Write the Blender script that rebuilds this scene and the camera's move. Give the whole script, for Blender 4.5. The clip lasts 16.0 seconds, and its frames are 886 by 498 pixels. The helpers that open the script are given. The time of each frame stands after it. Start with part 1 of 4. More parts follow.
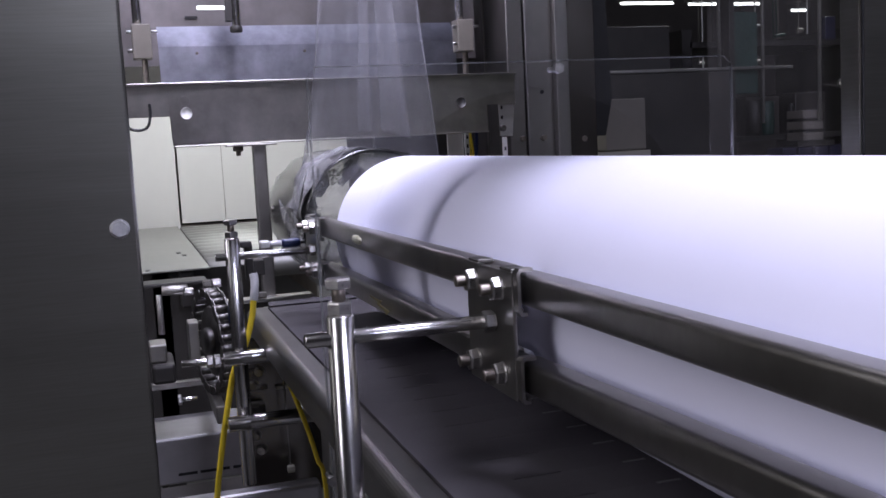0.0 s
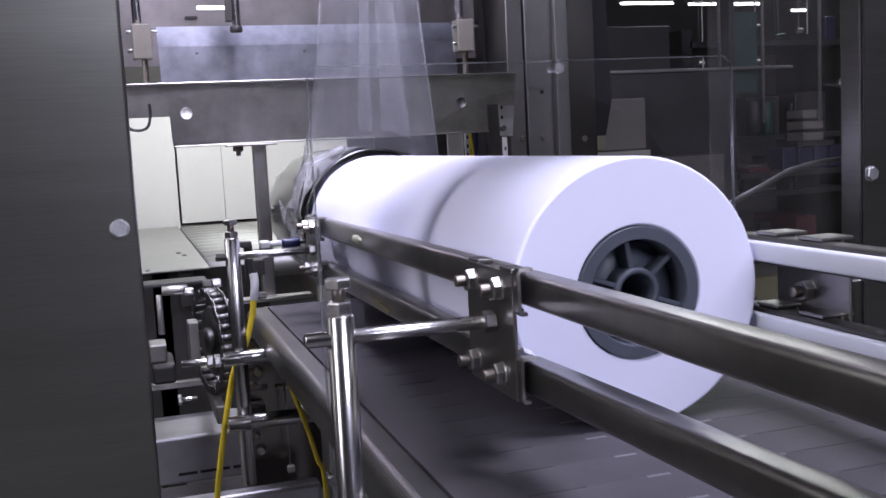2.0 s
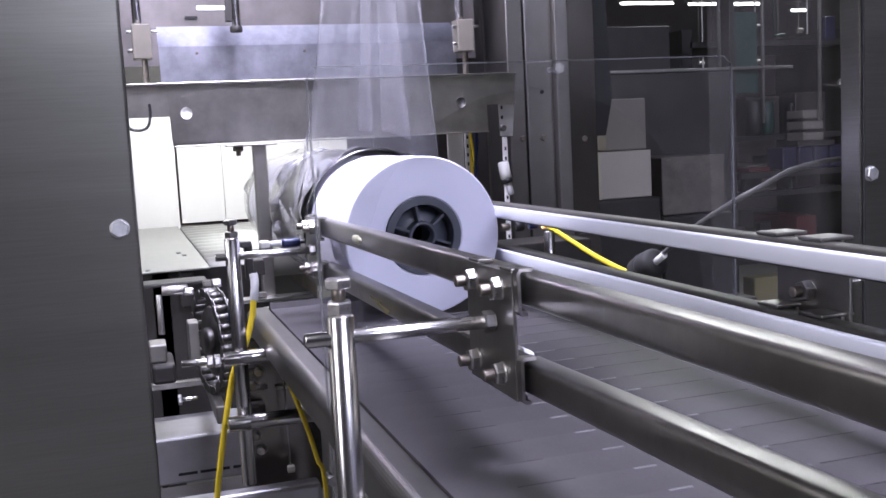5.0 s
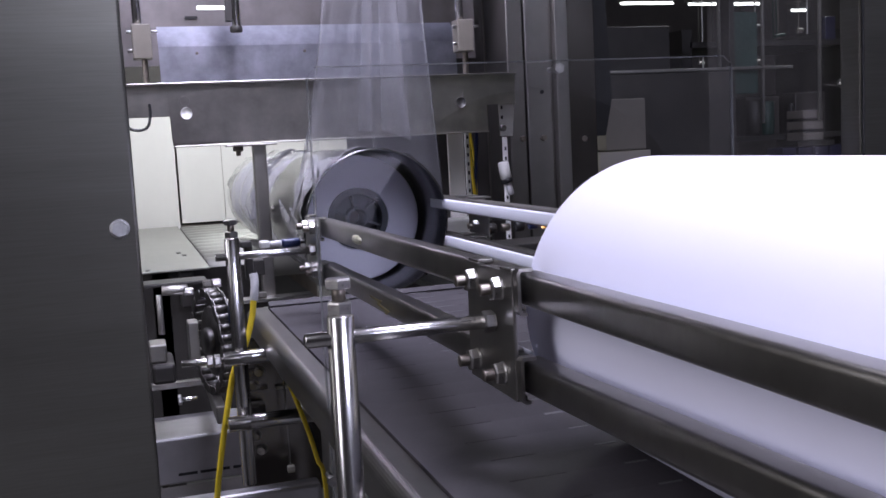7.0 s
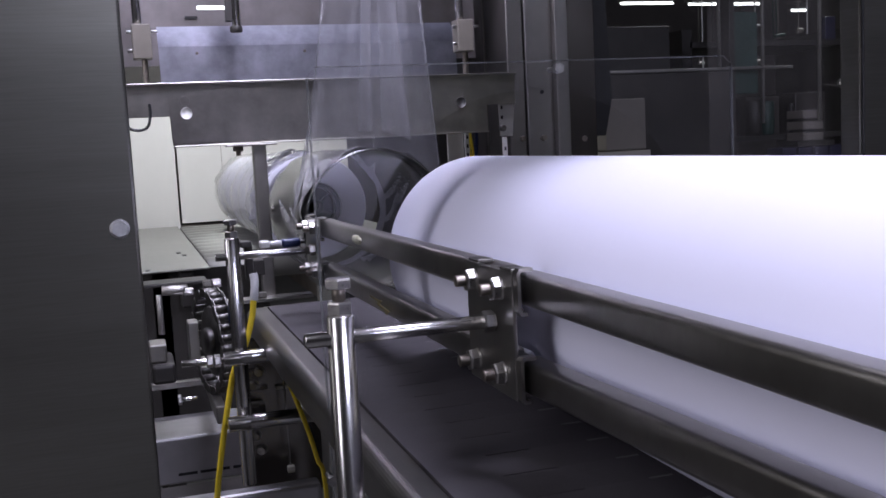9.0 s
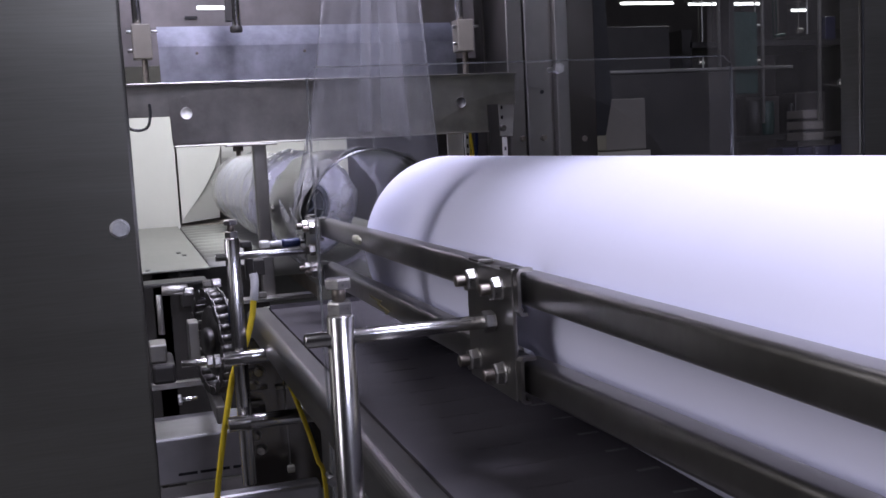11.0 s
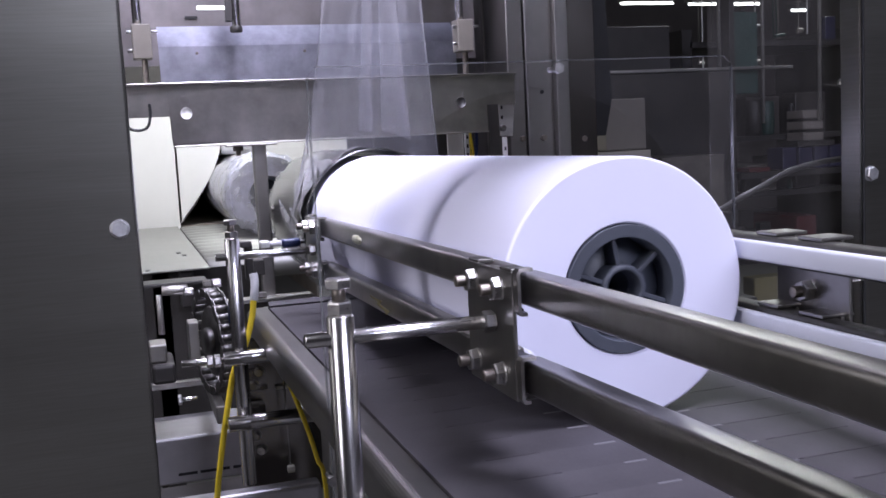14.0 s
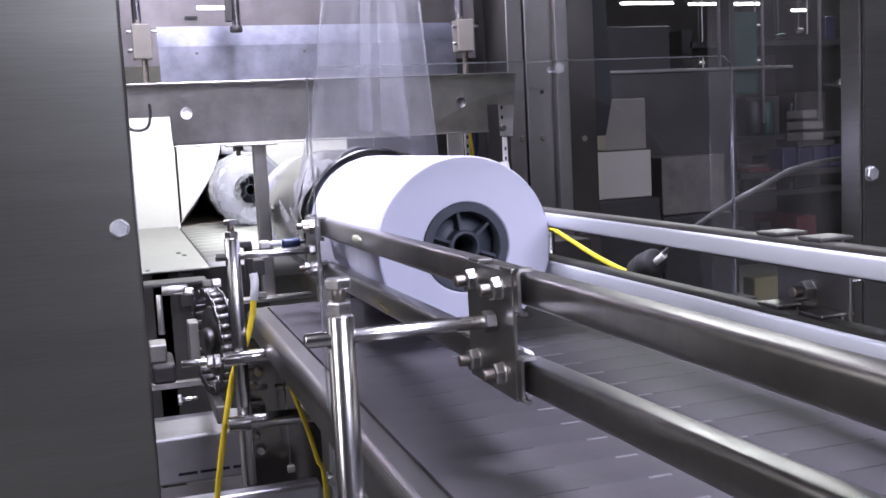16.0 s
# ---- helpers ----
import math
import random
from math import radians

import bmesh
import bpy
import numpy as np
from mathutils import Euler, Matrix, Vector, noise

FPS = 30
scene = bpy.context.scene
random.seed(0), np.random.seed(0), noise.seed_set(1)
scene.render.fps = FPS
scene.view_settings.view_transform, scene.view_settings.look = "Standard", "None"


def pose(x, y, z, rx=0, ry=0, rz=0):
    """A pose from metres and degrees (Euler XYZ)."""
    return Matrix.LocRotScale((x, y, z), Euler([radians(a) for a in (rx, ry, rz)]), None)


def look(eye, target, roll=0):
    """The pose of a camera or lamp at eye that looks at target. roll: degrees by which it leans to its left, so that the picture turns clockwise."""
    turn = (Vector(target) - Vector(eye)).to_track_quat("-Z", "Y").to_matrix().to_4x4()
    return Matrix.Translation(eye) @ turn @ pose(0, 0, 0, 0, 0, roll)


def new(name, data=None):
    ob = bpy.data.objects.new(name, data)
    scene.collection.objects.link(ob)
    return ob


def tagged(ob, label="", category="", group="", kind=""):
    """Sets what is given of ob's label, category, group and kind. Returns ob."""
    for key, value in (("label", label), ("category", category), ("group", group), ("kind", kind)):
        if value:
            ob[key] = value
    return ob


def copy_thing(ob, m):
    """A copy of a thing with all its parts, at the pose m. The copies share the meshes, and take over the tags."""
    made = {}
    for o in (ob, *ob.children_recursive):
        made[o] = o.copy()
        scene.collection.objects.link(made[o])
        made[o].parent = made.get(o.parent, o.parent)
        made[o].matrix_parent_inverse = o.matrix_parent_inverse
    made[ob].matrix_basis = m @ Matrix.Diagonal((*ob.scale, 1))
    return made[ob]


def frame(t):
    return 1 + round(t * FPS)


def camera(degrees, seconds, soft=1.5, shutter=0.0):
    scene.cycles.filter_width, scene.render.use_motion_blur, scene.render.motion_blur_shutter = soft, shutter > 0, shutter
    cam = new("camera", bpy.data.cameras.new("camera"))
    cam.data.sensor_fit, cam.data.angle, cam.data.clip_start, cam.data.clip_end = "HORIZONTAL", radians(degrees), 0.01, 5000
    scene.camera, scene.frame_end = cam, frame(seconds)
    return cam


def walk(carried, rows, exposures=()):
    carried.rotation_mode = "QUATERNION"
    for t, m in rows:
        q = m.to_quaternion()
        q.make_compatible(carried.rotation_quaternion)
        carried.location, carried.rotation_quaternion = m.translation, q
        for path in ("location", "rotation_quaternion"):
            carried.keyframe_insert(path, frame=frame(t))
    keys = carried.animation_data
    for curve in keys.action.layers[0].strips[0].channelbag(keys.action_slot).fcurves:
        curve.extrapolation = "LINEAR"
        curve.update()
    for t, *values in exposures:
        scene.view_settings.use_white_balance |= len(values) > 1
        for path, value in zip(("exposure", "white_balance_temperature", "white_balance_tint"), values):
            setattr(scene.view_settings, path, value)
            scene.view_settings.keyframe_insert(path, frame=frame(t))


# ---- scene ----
# Axes: y is the way the rolls travel, x across the line, z up. Belt top at 0.95 m.
cam = camera(48.0, 16.0, soft=1.6, shutter=0.4)
EYE = (0.0, 0.0, 1.2018)
VIEW = look(EYE, (0.29940, 0.94784, 1.09241), -2.97)
walk(cam, [(0.0, VIEW), (16.0, VIEW)],
     exposures=[(0.0, -0.60), (1.0, -0.64), (1.5, -0.46), (2.0, -0.22), (2.5, 0.04), (3.0, 0.22), (3.5, 0.33), (4.0, 0.43), (6.0, 0.40), (6.5, 0.27), (7.0, -0.3), (7.6, -0.46), (9.0, -0.6), (12.6, -0.59), (13.5, -0.44), (14.0, -0.10), (14.5, 0.18), (15.2, 0.38), (16.0, 0.46)])

BELT = 0.95            # belt top
AX, AZ = 0.4056, 1.065  # roll axis
RR = 0.115             # roll radius
ROLL_LEN = 1.12
SPEED = 0.21
PAUSE = (9.5, 10.93)
DRAG = ((14.0, 0.0), (14.5, -0.004), (15.0, -0.014), (15.5, -0.010), (16.0, 0.0))

# ---------------------------------------------------------------- world and lights
world = bpy.data.worlds.new("hall_air")
scene.world = world
world.use_nodes = True
wn = world.node_tree.nodes
wn["Background"].inputs[0].default_value = (0.64, 0.63, 0.76, 1)
wn["Background"].inputs[1].default_value = 0.09


def area_lamp(name, eye, target, sx, sy, watts, colour=(0.93, 0.95, 1.0)):
    d = bpy.data.lights.new(name, "AREA")
    d.shape, d.size, d.size_y, d.energy, d.color = "RECTANGLE", sx, sy, watts, colour
    ob = new(name, d)
    ob.matrix_world = look(eye, target)
    return ob


LAMP = (0.775, 0.76, 1.0)
area_lamp("hall_lamp_over", (0.60, 0.60, 2.7), (0.50, 0.58, 1.0), 1.1, 0.55, 80, LAMP)
area_lamp("hall_lamp_front", (1.5, -4.0, 3.3), (0.42, 0.8, 1.0), 2.6, 0.8, 185, (0.75, 0.76, 1.0))
# Two unseen fills from the left, added to brighten roll side and drive
area_lamp("hall_lamp_left", (-2.3, -0.2, 2.4), (0.3, 0.5, 1.0), 0.8, 2.8, 58, (0.92, 0.89, 1.0))
area_lamp("hall_lamp_left_rear", (-1.9, 2.0, 2.5), (0.15, 1.5, 0.85), 0.5, 1.6, 29, (0.88, 0.86, 1.0))
area_lamp("hall_lamp_far", (3.7, 5.4, 3.0), (3.2, 4.6, 0.8), 2.4, 0.5, 60, (0.93, 0.97, 1.0))
area_lamp("machine_lamp", (0.25, 1.52, 2.16), (0.29, 1.55, 1.0), 0.40, 0.44, 36, LAMP)
# Unseen fill added to brighten the curtain and tunnel front
area_lamp("tunnel_lamp", (0.30, 3.1, 1.75), (0.25, 3.3, 1.0), 0.6, 0.3, 9, (0.95, 0.97, 1.0))

# ---------------------------------------------------------------- materials
def mat(name):
    m = bpy.data.materials.new(name)
    m.use_nodes = True
    n = m.node_tree.nodes
    return m, n, m.node_tree.links, n["Principled BSDF"]


def noise_node(n, l, scale, stretch=(1, 1, 1), detail=4.0, rough=0.6, coord="Object"):
    tc = n.new("ShaderNodeTexCoord")
    mp = n.new("ShaderNodeMapping")
    mp.inputs["Scale"].default_value = stretch
    nz = n.new("ShaderNodeTexNoise")
    nz.inputs["Scale"].default_value = scale
    nz.inputs["Detail"].default_value = detail
    nz.inputs["Roughness"].default_value = rough
    l.new(tc.outputs[coord], mp.inputs[0])
    l.new(mp.outputs[0], nz.inputs["Vector"])
    return nz


def ramp(n, l, src, stops):
    r = n.new("ShaderNodeValToRGB")
    els = r.color_ramp.elements
    while len(els) < len(stops):
        els.new(0.5)
    for e, (p, c) in zip(els, stops):
        e.position, e.color = p, (c[0], c[1], c[2], 1)
    l.new(src, r.inputs[0])
    return r


def surface(name, base, metal=0.0, rough=0.5, vary=0.12, scale=9.0, grain=(1, 1, 1), grain_scale=300.0,
            bump=0.02, rough_vary=0.12, coat=0.0):
    """A painted, plastic or metal surface: colour drift, fine grain along one way, uneven gloss."""
    m, n, l, p = mat(name)
    big = noise_node(n, l, scale)
    lo = [max(0.0, c * (1 - vary)) for c in base]
    hi = [min(1.0, c * (1 + vary)) for c in base]
    cr = ramp(n, l, big.outputs["Fac"], [(0.3, lo), (0.7, hi)])
    l.new(cr.outputs[0], p.inputs["Base Color"])
    fine = noise_node(n, l, grain_scale, grain, 3.0)
    mr = n.new("ShaderNodeMapRange")
    mr.inputs["To Min"].default_value = max(0.02, rough - rough_vary)
    mr.inputs["To Max"].default_value = min(1.0, rough + rough_vary)
    mix = n.new("ShaderNodeMath")
    mix.operation = "ADD"
    half = n.new("ShaderNodeMath")
    half.operation = "MULTIPLY"
    half.inputs[1].default_value = 0.5
    l.new(big.outputs["Fac"], mix.inputs[0])
    l.new(fine.outputs["Fac"], mix.inputs[1])
    l.new(mix.outputs[0], half.inputs[0])
    l.new(half.outputs[0], mr.inputs["Value"])
    l.new(mr.outputs[0], p.inputs["Roughness"])
    b = n.new("ShaderNodeBump")
    b.inputs["Strength"].default_value = bump
    b.inputs["Distance"].default_value = 0.001
    l.new(fine.outputs["Fac"], b.inputs["Height"])
    l.new(b.outputs[0], p.inputs["Normal"])
    p.inputs["Metallic"].default_value = metal
    p.inputs["Coat Weight"].default_value = coat
    return m


STEEL_X = surface("brushed_steel_across", (0.42, 0.41, 0.385), 1, 0.34, 0.20, 16, (1, 1, 0.04), 300, 0.02)
STEEL_Y = surface("brushed_steel_along", (0.31, 0.298, 0.28), 1, 0.31, 0.13, 24, (1, 0.006, 1), 500, 0.012, 0.04)
STEEL_CAB = surface("brushed_cabinet_steel", (0.315, 0.308, 0.278), 1, 0.31, 0.05, 2.0, (0.015, 1, 0.6), 260, 0.008, 0.025)


def bands_and_brush(m, along, across, amount):
    """Broad bands painting in the sheet's reflections, and fine brush lines that run one way."""
    n, l = m.node_tree.nodes, m.node_tree.links
    p = n["Principled BSDF"]
    src = p.inputs["Base Color"].links[0].from_socket
    for scale, k in ((across, amount), (across * 60, amount * 0.35)):
        nz = noise_node(n, l, scale, along, 3.0, 0.6)
        cr = ramp(n, l, nz.outputs["Fac"], [(0.32, (1 - k,) * 3), (0.68, (1 + k * 0.2,) * 3)])
        mx = n.new("ShaderNodeMix")
        mx.data_type, mx.blend_type = "RGBA", "MULTIPLY"
        mx.inputs["Factor"].default_value = 1.0
        l.new(src, mx.inputs["A"])
        l.new(cr.outputs[0], mx.inputs["B"])
        src = mx.outputs["Result"]
    l.new(src, p.inputs["Base Color"])


bands_and_brush(STEEL_CAB, (0.03, 0.03, 1), 9.0, 0.26)
STEEL_DULL = surface("dull_steel", (0.40, 0.39, 0.37), 1, 0.42, 0.16, 8, (1, 1, 0.1), 200, 0.03)
# Darkened steel: tops shown without lamp glare, done in the base colour
STEEL_DIMMED = surface("dimmed_steel", (0.13, 0.125, 0.115), 1, 0.5, 0.2, 40)
STEEL_SATIN = surface("satin_frame_steel", (0.27, 0.262, 0.25), 1, 0.38, 0.10, 12, (1, 0.01, 1), 300, 0.01, 0.05)
# Polished steel with its dark reflections put into the base colour
STEEL_DARK = surface("dark_polished_steel", (0.24, 0.225, 0.21), 1, 0.25, 0.2, 6, (0.1, 1, 1), 120, 0.008, 0.06)
# Scuffed hood steel; the light's blue cast is put into its colour
STEEL_HOOD = surface("scuffed_hood_steel", (0.40, 0.41, 0.47), 1, 0.40, 0.22, 22, (1, 1, 0.06), 90, 0.22, 0.16)
STEEL_BEAM = surface("satin_base_beam_steel", (0.47, 0.46, 0.48), 1, 0.46, 0.12, 14, (0.05, 1, 1), 200, 0.05, 0.08)
STEEL_BACK = surface("dark_back_plate_steel", (0.27, 0.25, 0.25), 1, 0.36, 0.2, 10, (0.05, 1, 1), 150, 0.03, 0.08)
CHROME = surface("polished_rod_steel", (0.51, 0.50, 0.50), 1, 0.22, 0.06, 30, (1, 1, 1), 200, 0.01, 0.06)
BOLT = surface("zinc_plated_bolt", (0.39, 0.38, 0.37), 1, 0.30, 0.25, 120, (1, 1, 1), 600, 0.05)
STEEL_PLATE = surface("darker_plate_steel", (0.31, 0.30, 0.285), 1, 0.33, 0.16, 18, (1, 1, 0.08), 200, 0.02)
# Dull steel darkened in colour to offset the front lamp's glare on the column
STEEL_COLUMN = surface("dim_column_steel", (0.27, 0.26, 0.25), 1, 0.40, 0.14, 5, (1, 1, 0.04), 200, 0.02)
# Lighter copy of the zinc, with the cabinet bolts' brightness put into the colour
BOLT_LIT = surface("lit_zinc_bolt", (0.66, 0.66, 0.67), 1, 0.42, 0.2, 140, (1, 1, 1), 500, 0.1)
THREAD = surface("oily_thread_steel", (0.27, 0.24, 0.21), 1, 0.38, 0.20, 160, (1, 1, 1), 600, 0.1)
PAPER = surface("white_paper", (0.775, 0.775, 0.925), 0, 0.72, 0.015, 6, (1, 1, 1), 300, 0.02, 0.05)


def smudge(m):
    """A few faint rubbed streaks on the paper."""
    n, l = m.node_tree.nodes, m.node_tree.links
    p = n["Principled BSDF"]
    src = p.inputs["Base Color"].links[0].from_socket
    nz = noise_node(n, l, 7.0, (1, 0.35, 1), 6.0, 0.7)
    cr = ramp(n, l, nz.outputs["Fac"], [(0.68, (1, 1, 1)), (0.80, (0.80, 0.80, 0.82))])
    mx = n.new("ShaderNodeMix")
    mx.data_type, mx.blend_type = "RGBA", "MULTIPLY"
    mx.inputs["Factor"].default_value = 1.0
    l.new(src, mx.inputs["A"])
    l.new(cr.outputs[0], mx.inputs["B"])
    l.new(mx.outputs["Result"], p.inputs["Base Color"])


smudge(PAPER)
PLUG = surface("blue_grey_plastic", (0.068, 0.076, 0.096), 0, 0.45, 0.12, 20, (1, 1, 1), 200, 0.03)
BORE_SHADE = surface("bore_shade_disc", (0.05, 0.045, 0.04), 0, 0.8, 0.2, 20)
POLY = surface("white_slide_plastic", (0.66, 0.68, 0.75), 0, 0.38, 0.03, 8, (1, 0.05, 1), 200, 0.03)
BELTM = surface("grey_belt_plastic", (0.060, 0.0555, 0.061), 0, 0.52, 0.30, 9, (1, 1, 1), 350, 0.06)
BELTM.node_tree.nodes["Principled BSDF"].inputs["Specular IOR Level"].default_value = 0.22
# Worn paler tabs; the slat edges' highlights are put into this colour too
WORN_LIT = surface("worn_lit_belt_edge", (0.135, 0.13, 0.14), 0, 0.4, 0.1, 60)
BLACK = surface("black_plastic", (0.014, 0.014, 0.016), 0, 0.4, 0.2, 20)
RUBBER = surface("dark_rubber", (0.02, 0.02, 0.02), 0, 0.7, 0.2, 20)
WHITE_PANEL = surface("white_curtain_cloth", (0.80, 0.79, 0.76), 0, 0.6, 0.03, 5, (1, 1, 1), 300, 0.05)
PALE_PLATE = surface("pale_satin_plate", (0.42, 0.42, 0.40), 1, 0.55, 0.06, 6, (1, 0.05, 1), 300, 0.05)
TAN = surface("tan_plastic_block", (0.17, 0.155, 0.13), 0, 0.5, 0.1, 20)
YELLOW = surface("yellow_cable", (0.88, 0.66, 0.04), 0, 0.4, 0.08, 30)
BLUE = surface("blue_hose", (0.012, 0.022, 0.085), 0, 0.35, 0.1, 30)
CABLE_GREY = surface("grey_cable_sheath", (0.12, 0.118, 0.12), 0, 0.45, 0.1, 30)
GREYHOSE = surface("clear_grey_hose", (0.58, 0.58, 0.60), 0, 0.3, 0.1, 30)
WHITE_PL = surface("white_plastic", (0.75, 0.75, 0.73), 0, 0.35, 0.05, 30)
CHAIN = surface("oiled_chain_steel", (0.15, 0.145, 0.14), 1, 0.42, 0.3, 60)
TUNNEL_IN = surface("brown_tunnel_lining", (0.34, 0.30, 0.26), 0, 0.7, 0.2, 6)
# Dark machine colour, also painted on panels where only shade shows
DARKBOX = surface("dark_machine_and_shade", (0.028, 0.026, 0.0245), 0, 0.5, 0.3, 6)
WALL = surface("grey_hall_wall", (0.14, 0.13, 0.12), 0, 0.8, 0.15, 1.5, (1, 1, 1), 40, 0.1)
PALEC = surface("pale_ceiling_sheet", (0.55, 0.54, 0.53), 0, 0.7, 0.1, 1.0, (1, 1, 1), 40, 0.05)
FLOOR = surface("hall_concrete", (0.13, 0.127, 0.122), 0, 0.5, 0.2, 1.2, (1, 1, 1), 60, 0.1)
GREENB = surface("dull_green_crate", (0.025, 0.055, 0.046), 0, 0.5, 0.2, 6)
REDB = surface("red_crate", (0.09, 0.016, 0.016), 0, 0.5, 0.15, 6)
GREY_CARTON = surface("grey_wrapped_carton", (0.125, 0.113, 0.10), 0, 0.6, 0.3, 12)
WHITE_CARTON = surface("white_carton", (0.40, 0.37, 0.33), 0, 0.7, 0.06, 6)
CARTON = surface("pale_carton", (0.20, 0.182, 0.16), 0, 0.7, 0.08, 6)
GREYBOX = surface("grey_painted_machine", (0.042, 0.038, 0.034), 0, 0.5, 0.45, 7)
STICK_GLINT = surface("cream_sticker_glint", (0.95, 0.86, 0.62), 0, 0.3, 0.25, 160, (1, 1, 1), 160, 0.5)
OCHRE = surface("dull_yellow_crate", (0.20, 0.18, 0.085), 0, 0.6, 0.15, 8)
BLUEB = surface("dark_blue_crate", (0.025, 0.024, 0.06), 0, 0.5, 0.2, 6)


def clear_sheet(name, gloss_rough, haze, haze_colour=(0.8, 0.82, 0.9), ior=1.45, wrinkle=0.0, wscale=30.0, stretch=(1, 1, 1), streak=(0.5, 1.7)):
    """Clear plastic: light goes through, gloss at a slant, a little milky haze."""
    m, n, l, p = mat(name)
    n.remove(p)
    out = n["Material Output"]
    tr = n.new("ShaderNodeBsdfTransparent")
    gl = n.new("ShaderNodeBsdfGlossy")
    gl.inputs["Roughness"].default_value = gloss_rough
    df = n.new("ShaderNodeBsdfDiffuse")
    df.inputs["Color"].default_value = (*haze_colour, 1)
    fr = n.new("ShaderNodeFresnel")
    fr.inputs["IOR"].default_value = ior
    m1 = n.new("ShaderNodeMixShader")
    m2 = n.new("ShaderNodeMixShader")
    nz = noise_node(n, l, wscale * 0.5, stretch, 5.0)
    mr = n.new("ShaderNodeMapRange")
    mr.inputs["From Min"].default_value, mr.inputs["From Max"].default_value = 0.3, 0.75
    mr.inputs["To Min"].default_value, mr.inputs["To Max"].default_value = haze * streak[0], haze * streak[1]
    l.new(nz.outputs["Fac"], mr.inputs["Value"])
    l.new(mr.outputs[0], m1.inputs[0])
    l.new(tr.outputs[0], m1.inputs[1])
    l.new(df.outputs[0], m1.inputs[2])
    l.new(fr.outputs[0], m2.inputs[0])
    l.new(m1.outputs[0], m2.inputs[1])
    l.new(gl.outputs[0], m2.inputs[2])
    if wrinkle:
        wz = noise_node(n, l, wscale, stretch, 3.0)
        b = n.new("ShaderNodeBump")
        b.inputs["Strength"].default_value = wrinkle
        b.inputs["Distance"].default_value = 0.01
        l.new(wz.outputs["Fac"], b.inputs["Height"])
        for s in (gl, df, fr):
            l.new(b.outputs[0], s.inputs["Normal"])
    l.new(m2.outputs[0], out.inputs["Surface"])
    return m


GUARD = clear_sheet("clear_guard_sheet", 0.03, 0.006)
GUARD_EDGE = clear_sheet("guard_sheet_edge", 0.2, 0.3, (0.30, 0.31, 0.33))
FILM = clear_sheet("wrapping_film", 0.22, 0.25, (0.37, 0.37, 0.40), 1.15, wrinkle=0.3, wscale=40, stretch=(1, 1, 0.06), streak=(0.45, 1.6))
FILM_WRAPM = clear_sheet("drawn_film", 0.24, 0.12, (0.7, 0.71, 0.76), 1.3, wrinkle=0.25, wscale=40, stretch=(1, 0.15, 1))
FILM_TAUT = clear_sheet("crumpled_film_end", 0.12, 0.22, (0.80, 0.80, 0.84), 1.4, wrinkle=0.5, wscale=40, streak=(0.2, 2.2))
FILM_TUBE = clear_sheet("wrapping_film_gathered", 0.24, 0.48, (0.62, 0.62, 0.64), 1.28, wrinkle=0.3, wscale=34, stretch=(1, 0.25, 1), streak=(0.3, 1.7))
FORM = surface("dark_polished_form_steel", (0.22, 0.217, 0.22), 1, 0.24, 0.15, 12, (1, 0.1, 1), 150, 0.05)
# Dust streaks on the pane, with its reflections painted in as haze
WINDOW = clear_sheet("hazed_window", 0.05, 0.022, (0.70, 0.66, 0.64), wscale=14, streak=(0.1, 2.4))


def lamp_mat(name, colour, power):
    m, n, l, p = mat(name)
    p.inputs["Base Color"].default_value = (0.9, 0.9, 0.9, 1)
    p.inputs["Emission Color"].default_value = (*colour, 1)
    p.inputs["Emission Strength"].default_value = power
    return m


GLOW = lamp_mat("fluorescent_tube", (0.93, 0.96, 1.0), 6.0)
LED = lamp_mat("orange_led", (1.0, 0.35, 0.05), 5.0)

# ---------------------------------------------------------------- mesh helpers
ORIGIN = {}


def smooth(bm, on=True):
    for f in bm.faces:
        f.smooth = on
    return bm


def box(bm, x0, x1, y0, y1, z0, z1, bevel=0.0, seg=2):
    r = bmesh.ops.create_cube(bm, size=1)
    for v in r["verts"]:
        v.co = Vector(((x0 + x1) / 2 + v.co.x * (x1 - x0), (y0 + y1) / 2 + v.co.y * (y1 - y0), (z0 + z1) / 2 + v.co.z * (z1 - z0)))
    if bevel:
        es = list({e for v in r["verts"] for e in v.link_edges})
        bmesh.ops.bevel(bm, geom=es, offset=bevel, segments=seg, affect="EDGES", profile=0.5)
    return bm


def aim(a, b):
    a, b = Vector(a), Vector(b)
    q = (b - a).to_track_quat("Z", "Y").to_matrix().to_4x4()
    return Matrix.Translation(a) @ q, (b - a).length


def lathe(bm, a, b, profile, seg=24):
    """Turn a profile of (distance along a-b, radius) round the line a-b."""
    m, _ = aim(a, b)
    rings = []
    for d, r in profile:
        if r < 1e-6:
            rings.append([bm.verts.new(m @ Vector((0, 0, d)))])
        else:
            rings.append([bm.verts.new(m @ Vector((r * math.cos(2 * math.pi * i / seg), r * math.sin(2 * math.pi * i / seg), d))) for i in range(seg)])
    for p, q in zip(rings, rings[1:]):
        for i in range(seg):
            j = (i + 1) % seg
            vs = [p[i % len(p)], p[j % len(p)], q[j % len(q)], q[i % len(q)]]
            vs = list(dict.fromkeys(vs))
            if len(vs) > 2:
                f = bm.faces.new(vs)
                f.smooth = True
    return bm


def rod(bm, a, b, r, seg=20, ch=0.0):
    d = (Vector(b) - Vector(a)).length
    ch = ch or min(r * 0.15, d * 0.2)
    lathe(bm, a, b, [(0, 0), (0, r - ch), (ch, r), (d - ch, r), (d, r - ch), (d, 0)], seg)
    for f in bm.faces:
        if len(f.verts) == 3:
            f.smooth = False
    return bm


